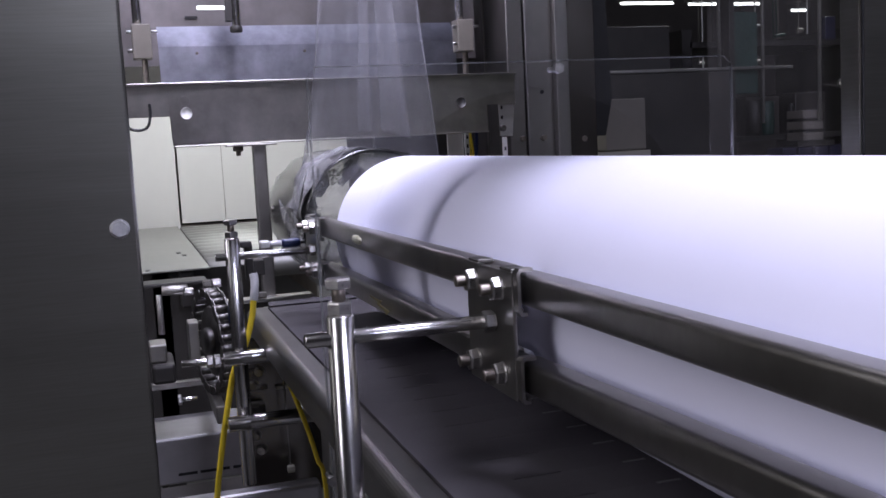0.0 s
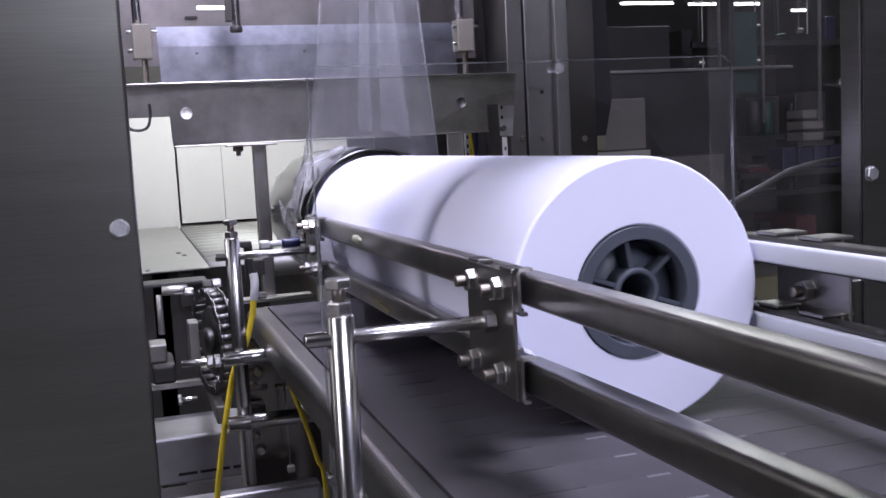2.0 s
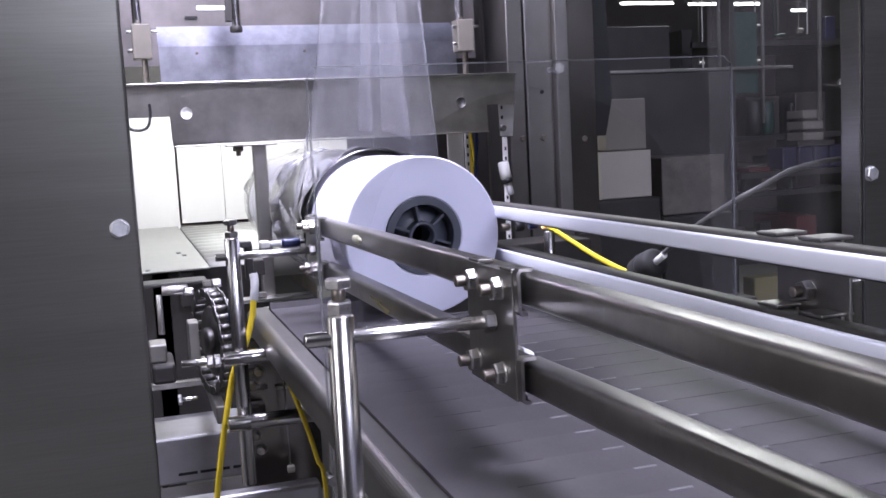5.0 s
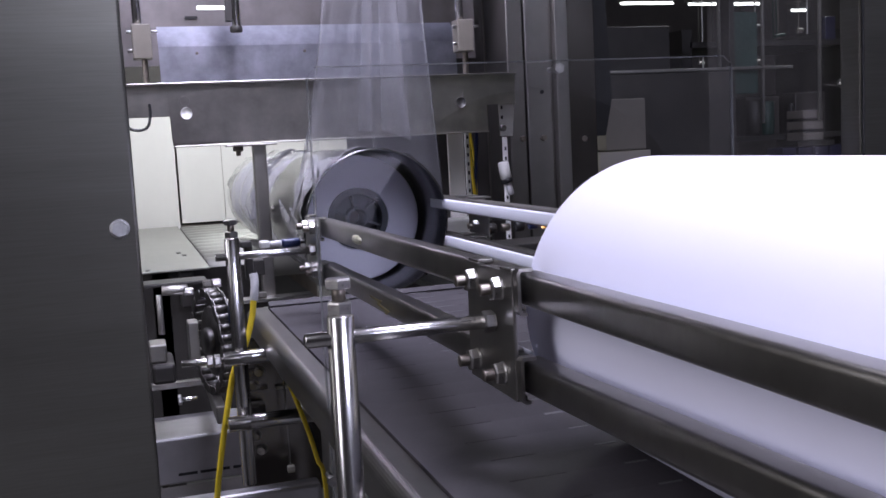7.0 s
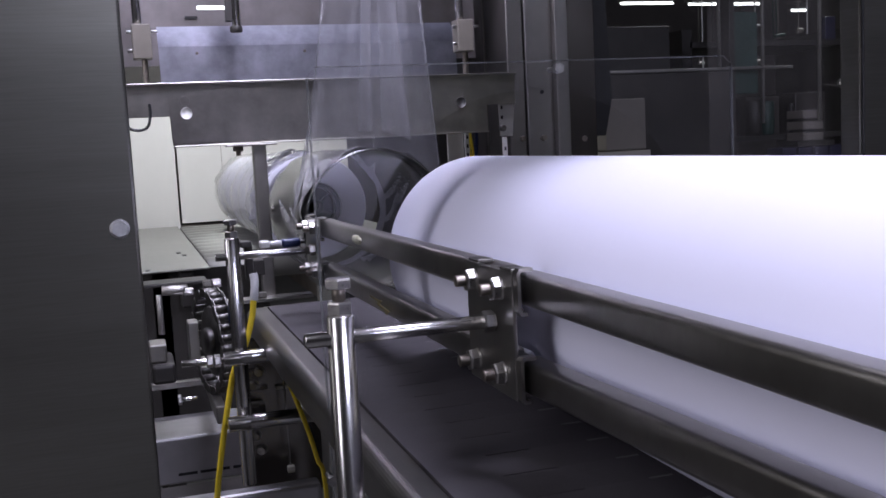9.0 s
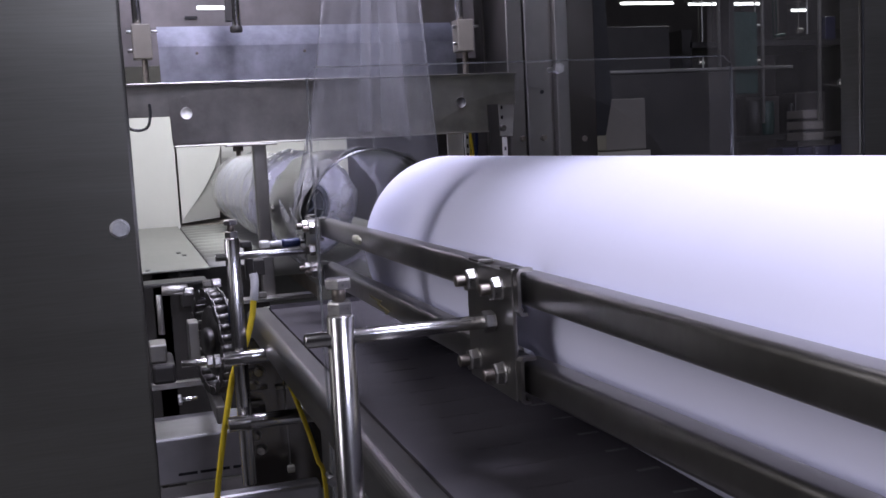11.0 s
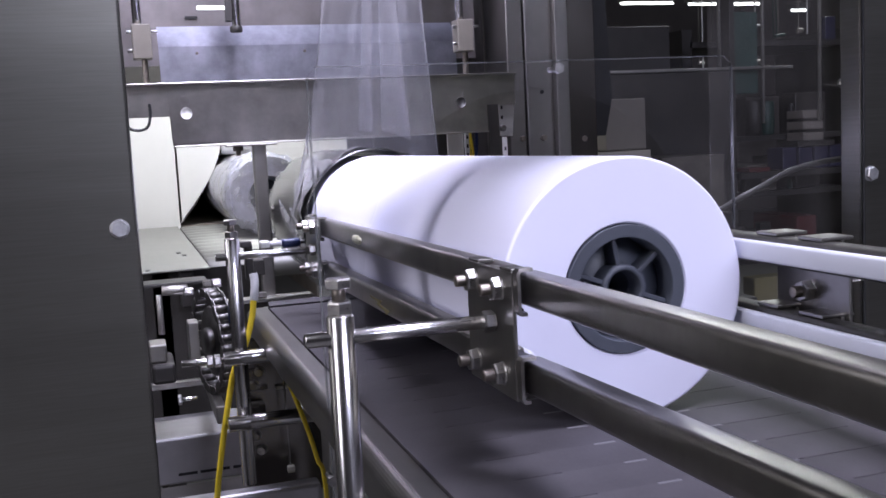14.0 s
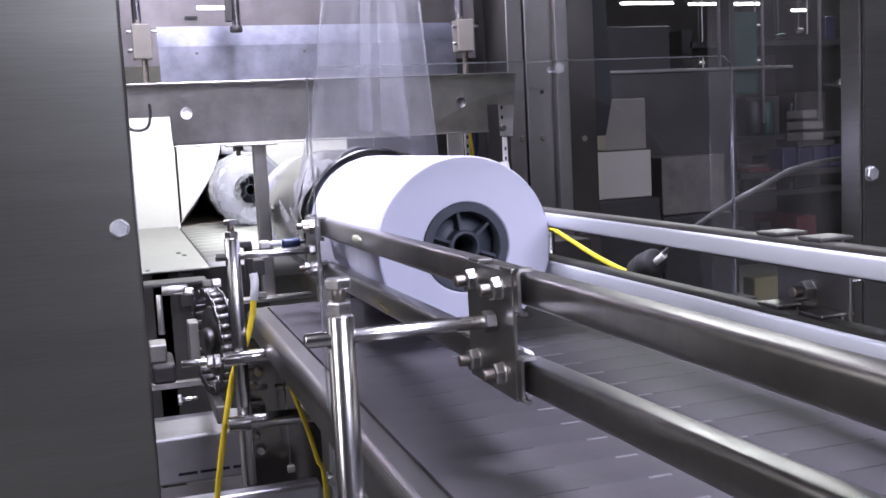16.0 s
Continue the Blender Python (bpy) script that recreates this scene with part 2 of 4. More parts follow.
def hexnut(bm, a, b, flat):
    """A hexagonal nut or bolt head across the flats, chamfered at its ends."""
    m, d = aim(a, b)
    r = flat / math.sqrt(3)
    rings = []
    for z, k in ((0, 0.90), (d * 0.16, 1), (d * 0.84, 1), (d, 0.90)):
        rings.append([bm.verts.new(m @ Vector((r * k * math.cos(math.pi / 3 * i + 0.3), r * k * math.sin(math.pi / 3 * i + 0.3), z))) for i in range(6)])
    for p, q in zip(rings, rings[1:]):
        for i in range(6):
            bm.faces.new((p[i], p[(i + 1) % 6], q[(i + 1) % 6], q[i]))
    bm.faces.new(rings[-1])
    bm.faces.new(rings[0][::-1])
    return bm


def threads(bm, a, b, r, pitch=0.00125):
    d = (Vector(b) - Vector(a)).length
    prof = [(0, 0)]
    k = max(2, int(d / pitch))
    for i in range(k):
        prof += [(d * i / k, r * 0.86), (d * (i + 0.5) / k, r)]
    prof += [(d, r * 0.8), (d, 0)]
    return lathe(bm, a, b, prof, 12)


def pipe(bm, pts, r, seg=10, steps=6):
    """A round cable through the points, smoothed."""
    ps = [Vector(p) for p in pts]
    path = []
    for i in range(len(ps) - 1):
        p0, p1, p2, p3 = ps[max(i - 1, 0)], ps[i], ps[i + 1], ps[min(i + 2, len(ps) - 1)]
        for k in range(steps):
            t = k / steps
            path.append(0.5 * ((2 * p1) + (p2 - p0) * t + (2 * p0 - 5 * p1 + 4 * p2 - p3) * t * t + (3 * p1 - p0 - 3 * p2 + p3) * t ** 3))
    path.append(ps[-1])
    rings, up = [], Vector((0.13, 0.2, 1)).normalized()
    for i, c in enumerate(path):
        d = (path[min(i + 1, len(path) - 1)] - path[max(i - 1, 0)]).normalized()
        s = d.cross(up)
        if s.length < 0.05:
            s = d.cross(Vector((1, 0, 0)))
        s.normalize()
        w = s.cross(d)
        rings.append([bm.verts.new(c + r * (math.cos(2 * math.pi * k / seg) * s + math.sin(2 * math.pi * k / seg) * w)) for k in range(seg)])
    for p, q in zip(rings, rings[1:]):
        for i in range(seg):
            bm.faces.new((p[i], p[(i + 1) % seg], q[(i + 1) % seg], q[i])).smooth = True
    bm.faces.new(rings[0][::-1])
    bm.faces.new(rings[-1])
    return bm


def plate(bm, outline, axis, a, b):
    """A flat plate: an outline of (u, v) pushed from a to b along axis x, y or z."""
    def put(u, v, w):
        return {"x": (w, u, v), "y": (u, w, v), "z": (u, v, w)}[axis]
    lo = [bm.verts.new(put(u, v, a)) for u, v in outline]
    hi = [bm.verts.new(put(u, v, b)) for u, v in outline]
    bm.faces.new(lo)
    bm.faces.new(hi[::-1])
    k = len(lo)
    for i in range(k):
        bm.faces.new((lo[i], hi[i], hi[(i + 1) % k], lo[(i + 1) % k]))
    bmesh.ops.recalc_face_normals(bm, faces=bm.faces)
    return bm


def thing(name, base, label, category, group="", kind=""):
    ob = new(name)
    ob.empty_display_size = 0.05
    ob.location = base
    ORIGIN[ob.name] = Vector(base)
    return tagged(ob, label, category, group, kind)


def part(name, bm, material, parent=None, label=""):
    """Link a bmesh, drawn in world metres, as one mesh under parent."""
    me = bpy.data.meshes.new(name)
    o = ORIGIN[parent.name] if parent else Vector((0, 0, 0))
    bmesh.ops.recalc_face_normals(bm, faces=bm.faces)
    bm.to_mesh(me)
    bm.free()
    me.transform(Matrix.Translation(-o))
    me.materials.append(material)
    ob = new(name, me)
    if parent:
        ob.parent = parent
    ORIGIN[ob.name] = o
    return tagged(ob, label)


def B():
    return bmesh.new()


def solid(name, bm, material, label, category, group="", kind=""):
    return tagged(part(name, bm, material), label, category, group, kind)


# ---------------------------------------------------------------- hall
def build_hall():
    solid("floor", box(B(), -6, 9, -5, 12, -0.1, 0.0), FLOOR, "grey concrete factory floor", "floor", kind="structure")
    # Unseen ceiling, made pale to give the steel bright reflections
    solid("ceiling", box(B(), -6, 9, -5, 12, 4.6, 4.7), PALEC, "unseen pale hall ceiling, added for the steel to reflect", "ceiling", kind="structure")
    solid("wall_north", box(B(), -6, 9, 12.0, 12.2, 0, 4.6), WALL, "dark grey factory hall wall", "wall", kind="structure")
    solid("wall_south", box(B(), -6, 9, -5.2, -5, 0, 4.6), WALL, "dark grey factory hall wall", "wall", kind="structure")
    solid("wall_west", box(B(), -6.2, -6, -5, 12, 0, 4.6), WALL, "dark grey factory hall wall", "wall", kind="structure")
    solid("wall_east", box(B(), 9, 9.2, -5, 12, 0, 4.6), WALL, "dark grey factory hall wall", "wall", kind="structure")


build_hall()


# ---------------------------------------------------------------- machine cabinets and guard
def build_cabinet(name, x0, x1, y0, y1, z1, label, bolts):
    c = thing(name, ((x0 + x1) / 2, (y0 + y1) / 2, 0), label, "machine cabinet")
    part("body", box(B(), x0, x1, y0, y1, 0.0, z1, 0.003), STEEL_CAB, c)
    for bx, bz in bolts:
        b = part("bolt", hexnut(B(), (bx, y0, bz), (bx, y0 - 0.0060, bz), 0.0142), BOLT_LIT, c, "zinc hexagonal bolt head")
        part("washer", rod(B(), (bx, y0 + 0.0005, bz), (bx, y0 - 0.0012, bz), 0.0090, 24), BOLT_LIT, b)
    return c


build_cabinet("machine_cabinet", -0.62, 0.009, 0.95, 1.33, 2.15, "brushed stainless steel machine cabinet beside the conveyor", [(-0.007, 1.136)])
build_cabinet("machine_cabinet", 0.811, 1.25, 0.95, 0.985, 2.15, "brushed stainless steel cabinet on the far side of the line", [(0.824, 1.137)])


def build_seal():
    s = thing("door_seal", (0.812, 0.947, 0.0), "thin black rubber seal along the cabinet's edge", "seal")
    part("strip", box(B(), 0.8112, 0.8142, 0.9462, 0.9496, 0.0, 2.15, 0.0008, 1), RUBBER, s)


build_seal()


# Unseen header and roof, added to cast the soft dark band on the roll
def build_shade_header():
    h = thing("machine_header", (0.41, 1.1, 1.45), "unseen steel header box added to shade a band of the roll", "machine header")
    part("front", box(B(), 0.010, 0.810, 0.750, 0.758, 1.46, 2.15), STEEL_CAB, h)
    part("baffle", box(B(), 0.010, 0.810, 1.290, 1.298, 1.62, 2.25), STEEL_DULL, h)
    part("underside", box(B(), 0.010, 0.810, 0.759, 1.289, 1.622, 1.627), STEEL_DULL, h)
    part("roof", box(B(), -0.62, 1.25, 0.75, 2.60, 2.252, 2.262), STEEL_DULL, h)


build_shade_header()


def build_guard():
    g = thing("guard_screen", (0.406, 0.95, 1.0), "clear polycarbonate guard sheet with an arch for the roll", "guard screen")
    out = [(0.174, 0.80), (0.174, 1.268), (0.182, 1.276), (0.632, 1.276), (0.640, 1.268), (0.640, 0.90), (0.618, 0.90)]
    for i in range(13):
        a = math.pi * i / 12
        out.append((AX + 0.19 * math.cos(a), 1.06 + 0.19 * math.sin(a)))
    out += [(0.215, 0.80)]
    sheet = plate(B(), out, "y", 0.950, 0.953)
    bmesh.ops.delete(sheet, geom=[f for f in sheet.faces if abs(f.normal.y) < 0.5 and 0.2151 < f.calc_center_median().x < 0.6175 and f.calc_center_median().z < 1.26], context="FACES_ONLY")
    part("sheet", sheet, GUARD, g)
    e = B()
    box(e, 0.1725, 0.1742, 0.9495, 0.9535, 0.80, 1.266)
    part("edge", e, GUARD_EDGE, g, "bright cut edge of the clear sheet")
    part("edge", box(B(), 0.182, 0.632, 0.9495, 0.9535, 1.2755, 1.2768), GUARD_EDGE, g)
    part("edge", box(B(), 0.6395, 0.6412, 0.9495, 0.9535, 0.90, 1.266), GUARD_EDGE, g)
    for x, z in ((0.433, 1.268), (0.172, 0.872)):
        b = part("bolt", hexnut(B(), (x, 0.950, z), (x, 0.943, z), 0.010), BOLT, g)
        part("shank", rod(B(), (x, 0.953, z), (x, 0.97, z), 0.003, 10), BOLT, b)


build_guard()


# ---------------------------------------------------------------- infeed conveyor
def build_conveyor():
    c = thing("infeed_conveyor", (AX, 0.4, 0.0), "stainless infeed conveyor with a grey modular plastic belt", "conveyor")
    for s, x0, x1 in ((-1, 0.1705, 0.2024), (1, 0.6088, 0.6405)):
        outer, inner = (x0, x1) if s < 0 else (x1, x0)
        out = [(inner, 0.912), (inner, 0.9475)]
        for q in range(9):
            an = math.radians(90 * q / 8)
            out.append((outer - s * 0.013 * (1 - math.sin(an)), 0.9485 - 0.013 * (1 - math.cos(an))))
        out.append((outer, 0.912))
        part("side_frame", plate(B(), out, "y", -3.2, 1.60), STEEL_SATIN, c, "satin stainless side frame with a rounded edge")
        # Dark panel added where the open underside lies in shade
        part("inner_skirt", box(B(), x0 + (0.0685 if s < 0 else -0.0448), x1 - (-0.0446 if s < 0 else 0.0685), -3.18, 1.58, 0.80, 0.911), DARKBOX, c, "dark panel standing in for the shade under the side frame")
    for y in (-3.0, -1.8, -0.7, 0.2, 1.3):
        part("cross_bar", rod(B(), (0.199, y, 0.85), (0.612, y, 0.85), 0.015), STEEL_DULL, c)
    for x in (0.28, 0.53):
        for y in (-3.0, -0.8, 1.50):
            part("leg", box(B(), x - 0.016, x + 0.016, y - 0.03, y + 0.03, 0.0, 0.905, 0.003), STEEL_DULL, c)
    part("wear_bed", box(B(), 0.205, 0.607, -3.16, 1.54, 0.905, 0.925), BLACK, c)
    part("end_plate", box(B(), 0.199, 0.63, 1.606, 1.625, 0.925, 0.945, 0.002), STEEL_X, c, "bright transfer edge at the belt's end")
    return c


CONVEYOR = build_conveyor()
PITCH = 0.0508
RUN = 4.75                 # straight top run, from y = -3.17 to 1.58
NOSE = 0.026
LOOP_ROWS = int(round((2 * RUN + 2 * math.pi * NOSE) / PITCH))
LOOP = LOOP_ROWS * PITCH


def build_belt_rows():
    """Rows of belt slats, each a part that runs round the loop."""
    meshes = []
    e = PITCH / 2
    for k in range(2):
        bm = B()
        # the slat's plate, and an edge relieved in stretches that leave dark slots between slats
        box(bm, -0.202, 0.202, -e, e - 0.0010, -0.012, 0.0)
        slots = ((-0.150, -0.112), (0.066, 0.146)) if k else ((-0.154, -0.108), (0.058, 0.140))
        x = -0.202
        for a, b in slots + ((0.202, 0.202),):
            box(bm, x, a, e - 0.0010, e, -0.012, 0.0)
            x = b
        plain = len(bm.faces)
        for a, b in ((-0.061, -0.042), (0.024, 0.058)):
            box(bm, a, b, e - 0.0034, e - 0.0004, -0.003, 0.0005, 0.0003, 1)
        bm.faces.ensure_lookup_table()
        for f in bm.faces[plain:]:
            f.material_index = 1
        me = bpy.data.meshes.new("belt_slat")
        bmesh.ops.recalc_face_normals(bm, faces=bm.faces)
        bm.to_mesh(me)
        bm.free()
        me.materials.append(BELTM)
        me.materials.append(WORN_LIT)
        meshes.append(me)
    rows = []
    for i in range(LOOP_ROWS):
        ob = new("belt_slat", meshes[i % 2])
        ob.parent = CONVEYOR
        rows.append(ob)
    return rows


BELT_ROWS = build_belt_rows()

# ---------------------------------------------------------------- guide rails
def build_rail(x_in, side, y0, y1, z0, label, strip_label, h=0.025, rise=0.0, steel=STEEL_Y):
    """A square steel tube with a white slide strip on the face towards the roll. side -1: the tube lies at lower x; rise: its slope up from the far end."""
    t = 0.021
    r = thing("guide_rail", (x_in, y1, z0), label, "guide rail", "guide rails along the conveyor")
    xs = x_in + side * 0.006
    xo = x_in + side * (0.006 + t)
    a, b = min(xs, xo), max(xs, xo)
    part("tube", smooth(box(B(), a, b, y0, y1, z0, z0 + h, 0.0045, 4)), steel, r)
    a, b = min(x_in, xs + side * 0.001), max(x_in, xs + side * 0.001)
    part("wear_strip", smooth(box(B(), a, b, y0 - 0.004, y1, z0 + 0.003, z0 + h - 0.004, 0.003, 3)), POLY, r, strip_label)
    r.rotation_euler = (-rise, 0, 0)
    return r


ZU, ZL = 1.0790, 1.0155
# Near lengths are tilted and thinned to fit the camera's view
for z, h, rise in ((ZU + 0.0015, 0.0232, 0.007), (ZL, 0.0238, 0.030)):
    build_rail(0.290, -1, -3.0, 0.046, z + 0.626 * rise, "polished stainless guide rail along the conveyor", "white plastic slide strip", h)
    build_rail(0.290, -1, 0.053, 0.672, z, "polished stainless guide rail tilted to fit the camera's view", "white plastic slide strip", h, rise)
for z in (ZU, ZL):
    build_rail(0.290, -1, 0.700, 1.43, z - 0.0075, "polished stainless guide rail reaching to the forming tube", "white plastic slide strip", rise=0.0103)
    build_rail(0.523, 1, -3.0, 1.72, z - 0.001, "stainless guide rail with a thick white plastic strip", "white plastic slide strip", steel=STEEL_DIMMED)


def build_patch():
    """A shiny rail sticker, its glint put into the cream colour and domed shape."""
    bm = B()
    bmesh.ops.create_uvsphere(bm, u_segments=20, v_segments=12, radius=1.0)
    for v in bm.verts:
        k = 1 + 0.35 * noise.noise(v.co * 2.3)
        v.co = Vector((0.2632 + v.co.x * 0.0045 * k, 1.174 + v.co.y * 0.023 * k, 1.0865 + v.co.z * 0.0055 * k))
    solid("rail_sticker", smooth(bm), STICK_GLINT, "cream sticker on the rail, its glint put into colour and shape", "sticker")


build_patch()


def build_yellow_mark():
    """The yellow cable's zigzag reflection, painted as a thin plate on the lower rail."""
    out = [(1.124, 1.0300), (1.100, 1.0296), (1.068, 1.0305), (1.076, 1.0255), (1.032, 1.0232), (1.050, 1.0170), (1.058, 1.0205), (1.092, 1.0235), (1.086, 1.0272), (1.118, 1.0275)]
    solid("yellow_tape", plate(B(), [(u, v - 0.004) for u, v in out], "x", 0.2622, 0.2628), OCHRE, "painted yellow reflection on the lower rail", "tape")


build_yellow_mark()


def build_bracket(xp, side, y0, y1, z0, z1, group, drop=0.0):
    """The plate that joins two rail lengths, with clips round the rails, bolts and nuts."""
    b = thing("rail_bracket", (xp, (y0 + y1) / 2, z0), "steel joining plate bolted to the guide rails", "bracket", group)
    t = 0.003
    xa, xb = (xp, xp + t) if side < 0 else (xp - t, xp)
    part("joining_plate", box(B(), xa, xb, y0, y1, z0, z1, 0.0012), STEEL_PLATE, b)
    lip = (xp, xp + 0.014) if side < 0 else (xp - 0.014, xp)
    for zr in (ZU - drop, ZL - drop):
        # folded clip that hugs the tube's top, side and bottom
        for yy in (y0 + 0.004, y1 - 0.026):
            cl = B()
            box(cl, lip[0] + 0.001, lip[1], yy, yy + 0.022, zr + 0.0255, zr + 0.0285, 0.0006, 1)
            box(cl, lip[0] + 0.001, lip[1] - 0.004, yy, yy + 0.022, zr - 0.0035, zr - 0.0005, 0.0006, 1)
            if side < 0:
                box(cl, xp + 0.003, xp + 0.006, yy, yy + 0.022, zr - 0.0005, zr + 0.0255, 0.0006, 1)
            else:
                box(cl, xp - 0.006, xp - 0.003, yy, yy + 0.022, zr - 0.0005, zr + 0.0255, 0.0006, 1)
            part("clip", cl, STEEL_DIMMED, b)
        # hooked strip that grips the rail just before the plate
        xo = xp + 0.0005
        hook = [(xo + 0.012, zr + 0.0300), (xo + 0.002, zr + 0.0300), (xo, zr + 0.0270), (xo, zr - 0.0005), (xo + 0.0025, zr - 0.0040), (xo + 0.007, zr - 0.0040),
                (xo + 0.007, zr - 0.0015), (xo + 0.0038, zr - 0.0015), (xo + 0.0025, zr + 0.0005), (xo + 0.0025, zr + 0.0262), (xo + 0.0035, zr + 0.0275), (xo + 0.012, zr + 0.0275)]
        if side < 0:
            part("hook", plate(B(), hook, "y", y0 - 0.009, y0 - 0.0005), STEEL_PLATE, b, "folded steel hook round the rail")
        for yy in (y0 + 0.024, y1 - 0.020):
            zz = zr + 0.0125
            s = side
            n = part("nut", hexnut(B(), (xp, yy, zz), (xp + s * 0.0085, yy, zz), 0.0152), BOLT, b, "shiny hexagonal nut")
            part("stud", threads(B(), (xp + s * 0.008, yy, zz), (xp + s * 0.0165, yy, zz), 0.0048), THREAD, n, "threaded stud end")
            part("washer", lathe(B(), (xp + s * 0.0001, yy, zz), (xp + s * 0.0016, yy, zz), [(0, 0.0088), (0.0015, 0.0086), (0.0015, 0.003)], 20), BOLT, n)
    return b


build_bracket(0.2555, -1, 0.651, 0.750, 1.0115, 1.1055, "rail brackets")
build_bracket(0.2555, -1, 1.395, 1.495, 1.001, 1.0980, "rail brackets", 0.0075)


def build_far_bracket(yc, group="rail brackets"):
    """The far side's bracket: a plate behind the rails with two clips over each tube."""
    x = 0.556
    b = thing("rail_bracket", (x, yc, 1.0), "steel joining plate behind the far guide rails", "bracket", group)
    part("joining_plate", box(B(), x, x + 0.003, yc - 0.05, yc + 0.045, 1.012, 1.10, 0.001), STEEL_PLATE, b)
    for zr in (ZU, ZL):
        for yy in (yc - 0.046, yc + 0.012):
            cl = B()
            box(cl, 0.532, x + 0.008, yy, yy + 0.030, zr + 0.0245, zr + 0.0275, 0.0008, 1)
            box(cl, x - 0.005, x - 0.001, yy, yy + 0.030, zr - 0.002, zr + 0.0245, 0.0008, 1)
            part("clip", cl, STEEL_PLATE, b)
    n = part("nut", hexnut(B(), (x, yc, 1.056), (x - 0.010, yc, 1.056), 0.0165), BOLT, b)
    part("stud", threads(B(), (x - 0.009, yc, 1.056), (x - 0.018, yc, 1.056), 0.0052), THREAD, n)
    part("rod", rod(B(), (x + 0.003, yc - 0.03, 1.070), (x + 0.14, yc - 0.03, 1.070), 0.005), CHROME, b, "polished support rod")
    part("post", rod(B(), (x + 0.115, yc - 0.03, 0.70), (x + 0.115, yc - 0.03, 1.04), 0.009), CHROME, b)


build_far_bracket(0.715)
build_far_bracket(1.56)


def build_post(x, y, z0, ztop, rod_z, x_rod0, x_rod1, r_post, r_rod, extra=()):
    p = thing("support_post", (x, y, z0), "polished steel rail support post with a cross rod", "support post", "rail support posts")
    part("post", rod(B(), (x, y, z0), (x, y, ztop), r_post, 28, 0.0012), CHROME, p)
    n = part("lock_nut", hexnut(B(), (x, y, ztop), (x, y, ztop + 0.010), 0.0165), BOLT, p)
    part("bolt_shank", rod(B(), (x, y, ztop + 0.010), (x, y, ztop + 0.020), 0.005, 14), THREAD, n)
    part("clamp_bolt_head", hexnut(B(), (x, y, ztop + 0.019), (x, y, ztop + 0.0265), 0.0175), BOLT, p, "hexagonal clamp bolt head")
    part("cross_rod", rod(B(), (x_rod0, y, rod_z), (x_rod1, y, rod_z), r_rod, 22, 0.001), CHROME, p, "polished cross rod")
    part("rod_nut", hexnut(B(), (x_rod1 - 0.009, y, rod_z), (x_rod1, y, rod_z), 0.0145), BOLT, p)
    for z, xa, xb, r in extra:
        part("cross_bar", rod(B(), (xa, y - 0.0205, z), (xb, y - 0.0205, z), r, 22, 0.001), CHROME, p)
    return p


build_post(0.1385, 0.69, 0.66, 1.0815, 1.0650, 0.112, 0.2550, 0.0099, 0.0053)
build_post(0.1375, 1.42, 0.722, 1.0788, 1.0530, 0.113, 0.2550, 0.0105, 0.0055,
           extra=[(0.9115, 0.112, 0.203, 0.0104), (0.8180, 0.112, 0.224, 0.0110)])

# ---------------------------------------------------------------- paper rolls
def build_roll():
    r = thing("paper_roll", (AX, 0.0, AZ), "large white paper roll with a blue-grey plastic core plug", "paper roll", "paper rolls on the conveyor")
    RC = 0.0568
    bv = 0.0022
    part("paper", lathe(B(), (AX, 0, AZ), (AX, 1, AZ), [(0.004, RC), (0, RC + 0.002), (0, RC + 0.0024), (0, RR - bv - 0.0006), (0, RR - bv), (bv * 0.4, RR - bv * 0.35), (bv, RR), (bv + 0.002, RR),
         (ROLL_LEN - bv - 0.002, RR), (ROLL_LEN - bv, RR), (ROLL_LEN, RR - bv), (ROLL_LEN, RR - bv - 0.0006), (ROLL_LEN, RC + 0.0024), (ROLL_LEN, RC + 0.002), (ROLL_LEN - 0.004, RC), (0.004, RC)], 128), PAPER, r)
    for y0, d in ((0.0, 1), (ROLL_LEN, -1)):
        thing_part_plug(r, y0, d, RC)
    return r


def thing_part_plug(r, y0, d, RC):
    a, b = (AX, y0, AZ), (AX, y0 + d, AZ)
    p = part("core_plug", lathe(B(), a, b, [(0.06, 0.0435), (0.004, 0.0445), (-0.0005, 0.0452), (-0.001, 0.0456), (-0.001, 0.0460), (-0.001, 0.0556), (-0.001, 0.0560), (0.0, RC - 0.0004), (0.06, RC - 0.0006)], 72), PLUG, r, "blue-grey plastic core plug with spokes")
    part("hub", lathe(B(), a, b, [(0.06, 0.0150), (0.004, 0.0158), (0.003, 0.0165), (0.003, 0.0205), (0.006, 0.0212), (0.06, 0.0212)], 40), PLUG, p)
    for i in range(6):
        an = math.radians(100 + 60 * i)
        sp = B()
        box(sp, 0.0205, 0.0445, -0.0021, 0.0021, 0.006, 0.0245, 0.0006, 1)
        m = Matrix.Translation(a) @ Matrix(((math.cos(an), -math.sin(an), 0, 0), (0, 0, d, 0), (math.sin(an), math.cos(an), 0, 0), (0, 0, 0, 1)))
        bmesh.ops.transform(sp, matrix=m, verts=sp.verts)
        part("spoke", sp, PLUG, p)
    part("back_disc", lathe(B(), (AX, y0 + d * 0.024, AZ), (AX, y0 + d, AZ), [(0, 0.0152), (0, 0.044), (0.002, 0.044), (0.002, 0.0152)], 40), PLUG, p, "shaded inside of the plug")
    # Dark disc across the core, standing in for its unlit depth
    part("bore", lathe(B(), (AX, y0 + d * 0.10, AZ), (AX, y0 + d, AZ), [(0, 0.0), (0, 0.05), (0.002, 0.05)], 24), BORE_SHADE, p)
    return p


ROLL_A = build_roll()
ROLL_B = copy_thing(ROLL_A, pose(AX, -1, AZ))
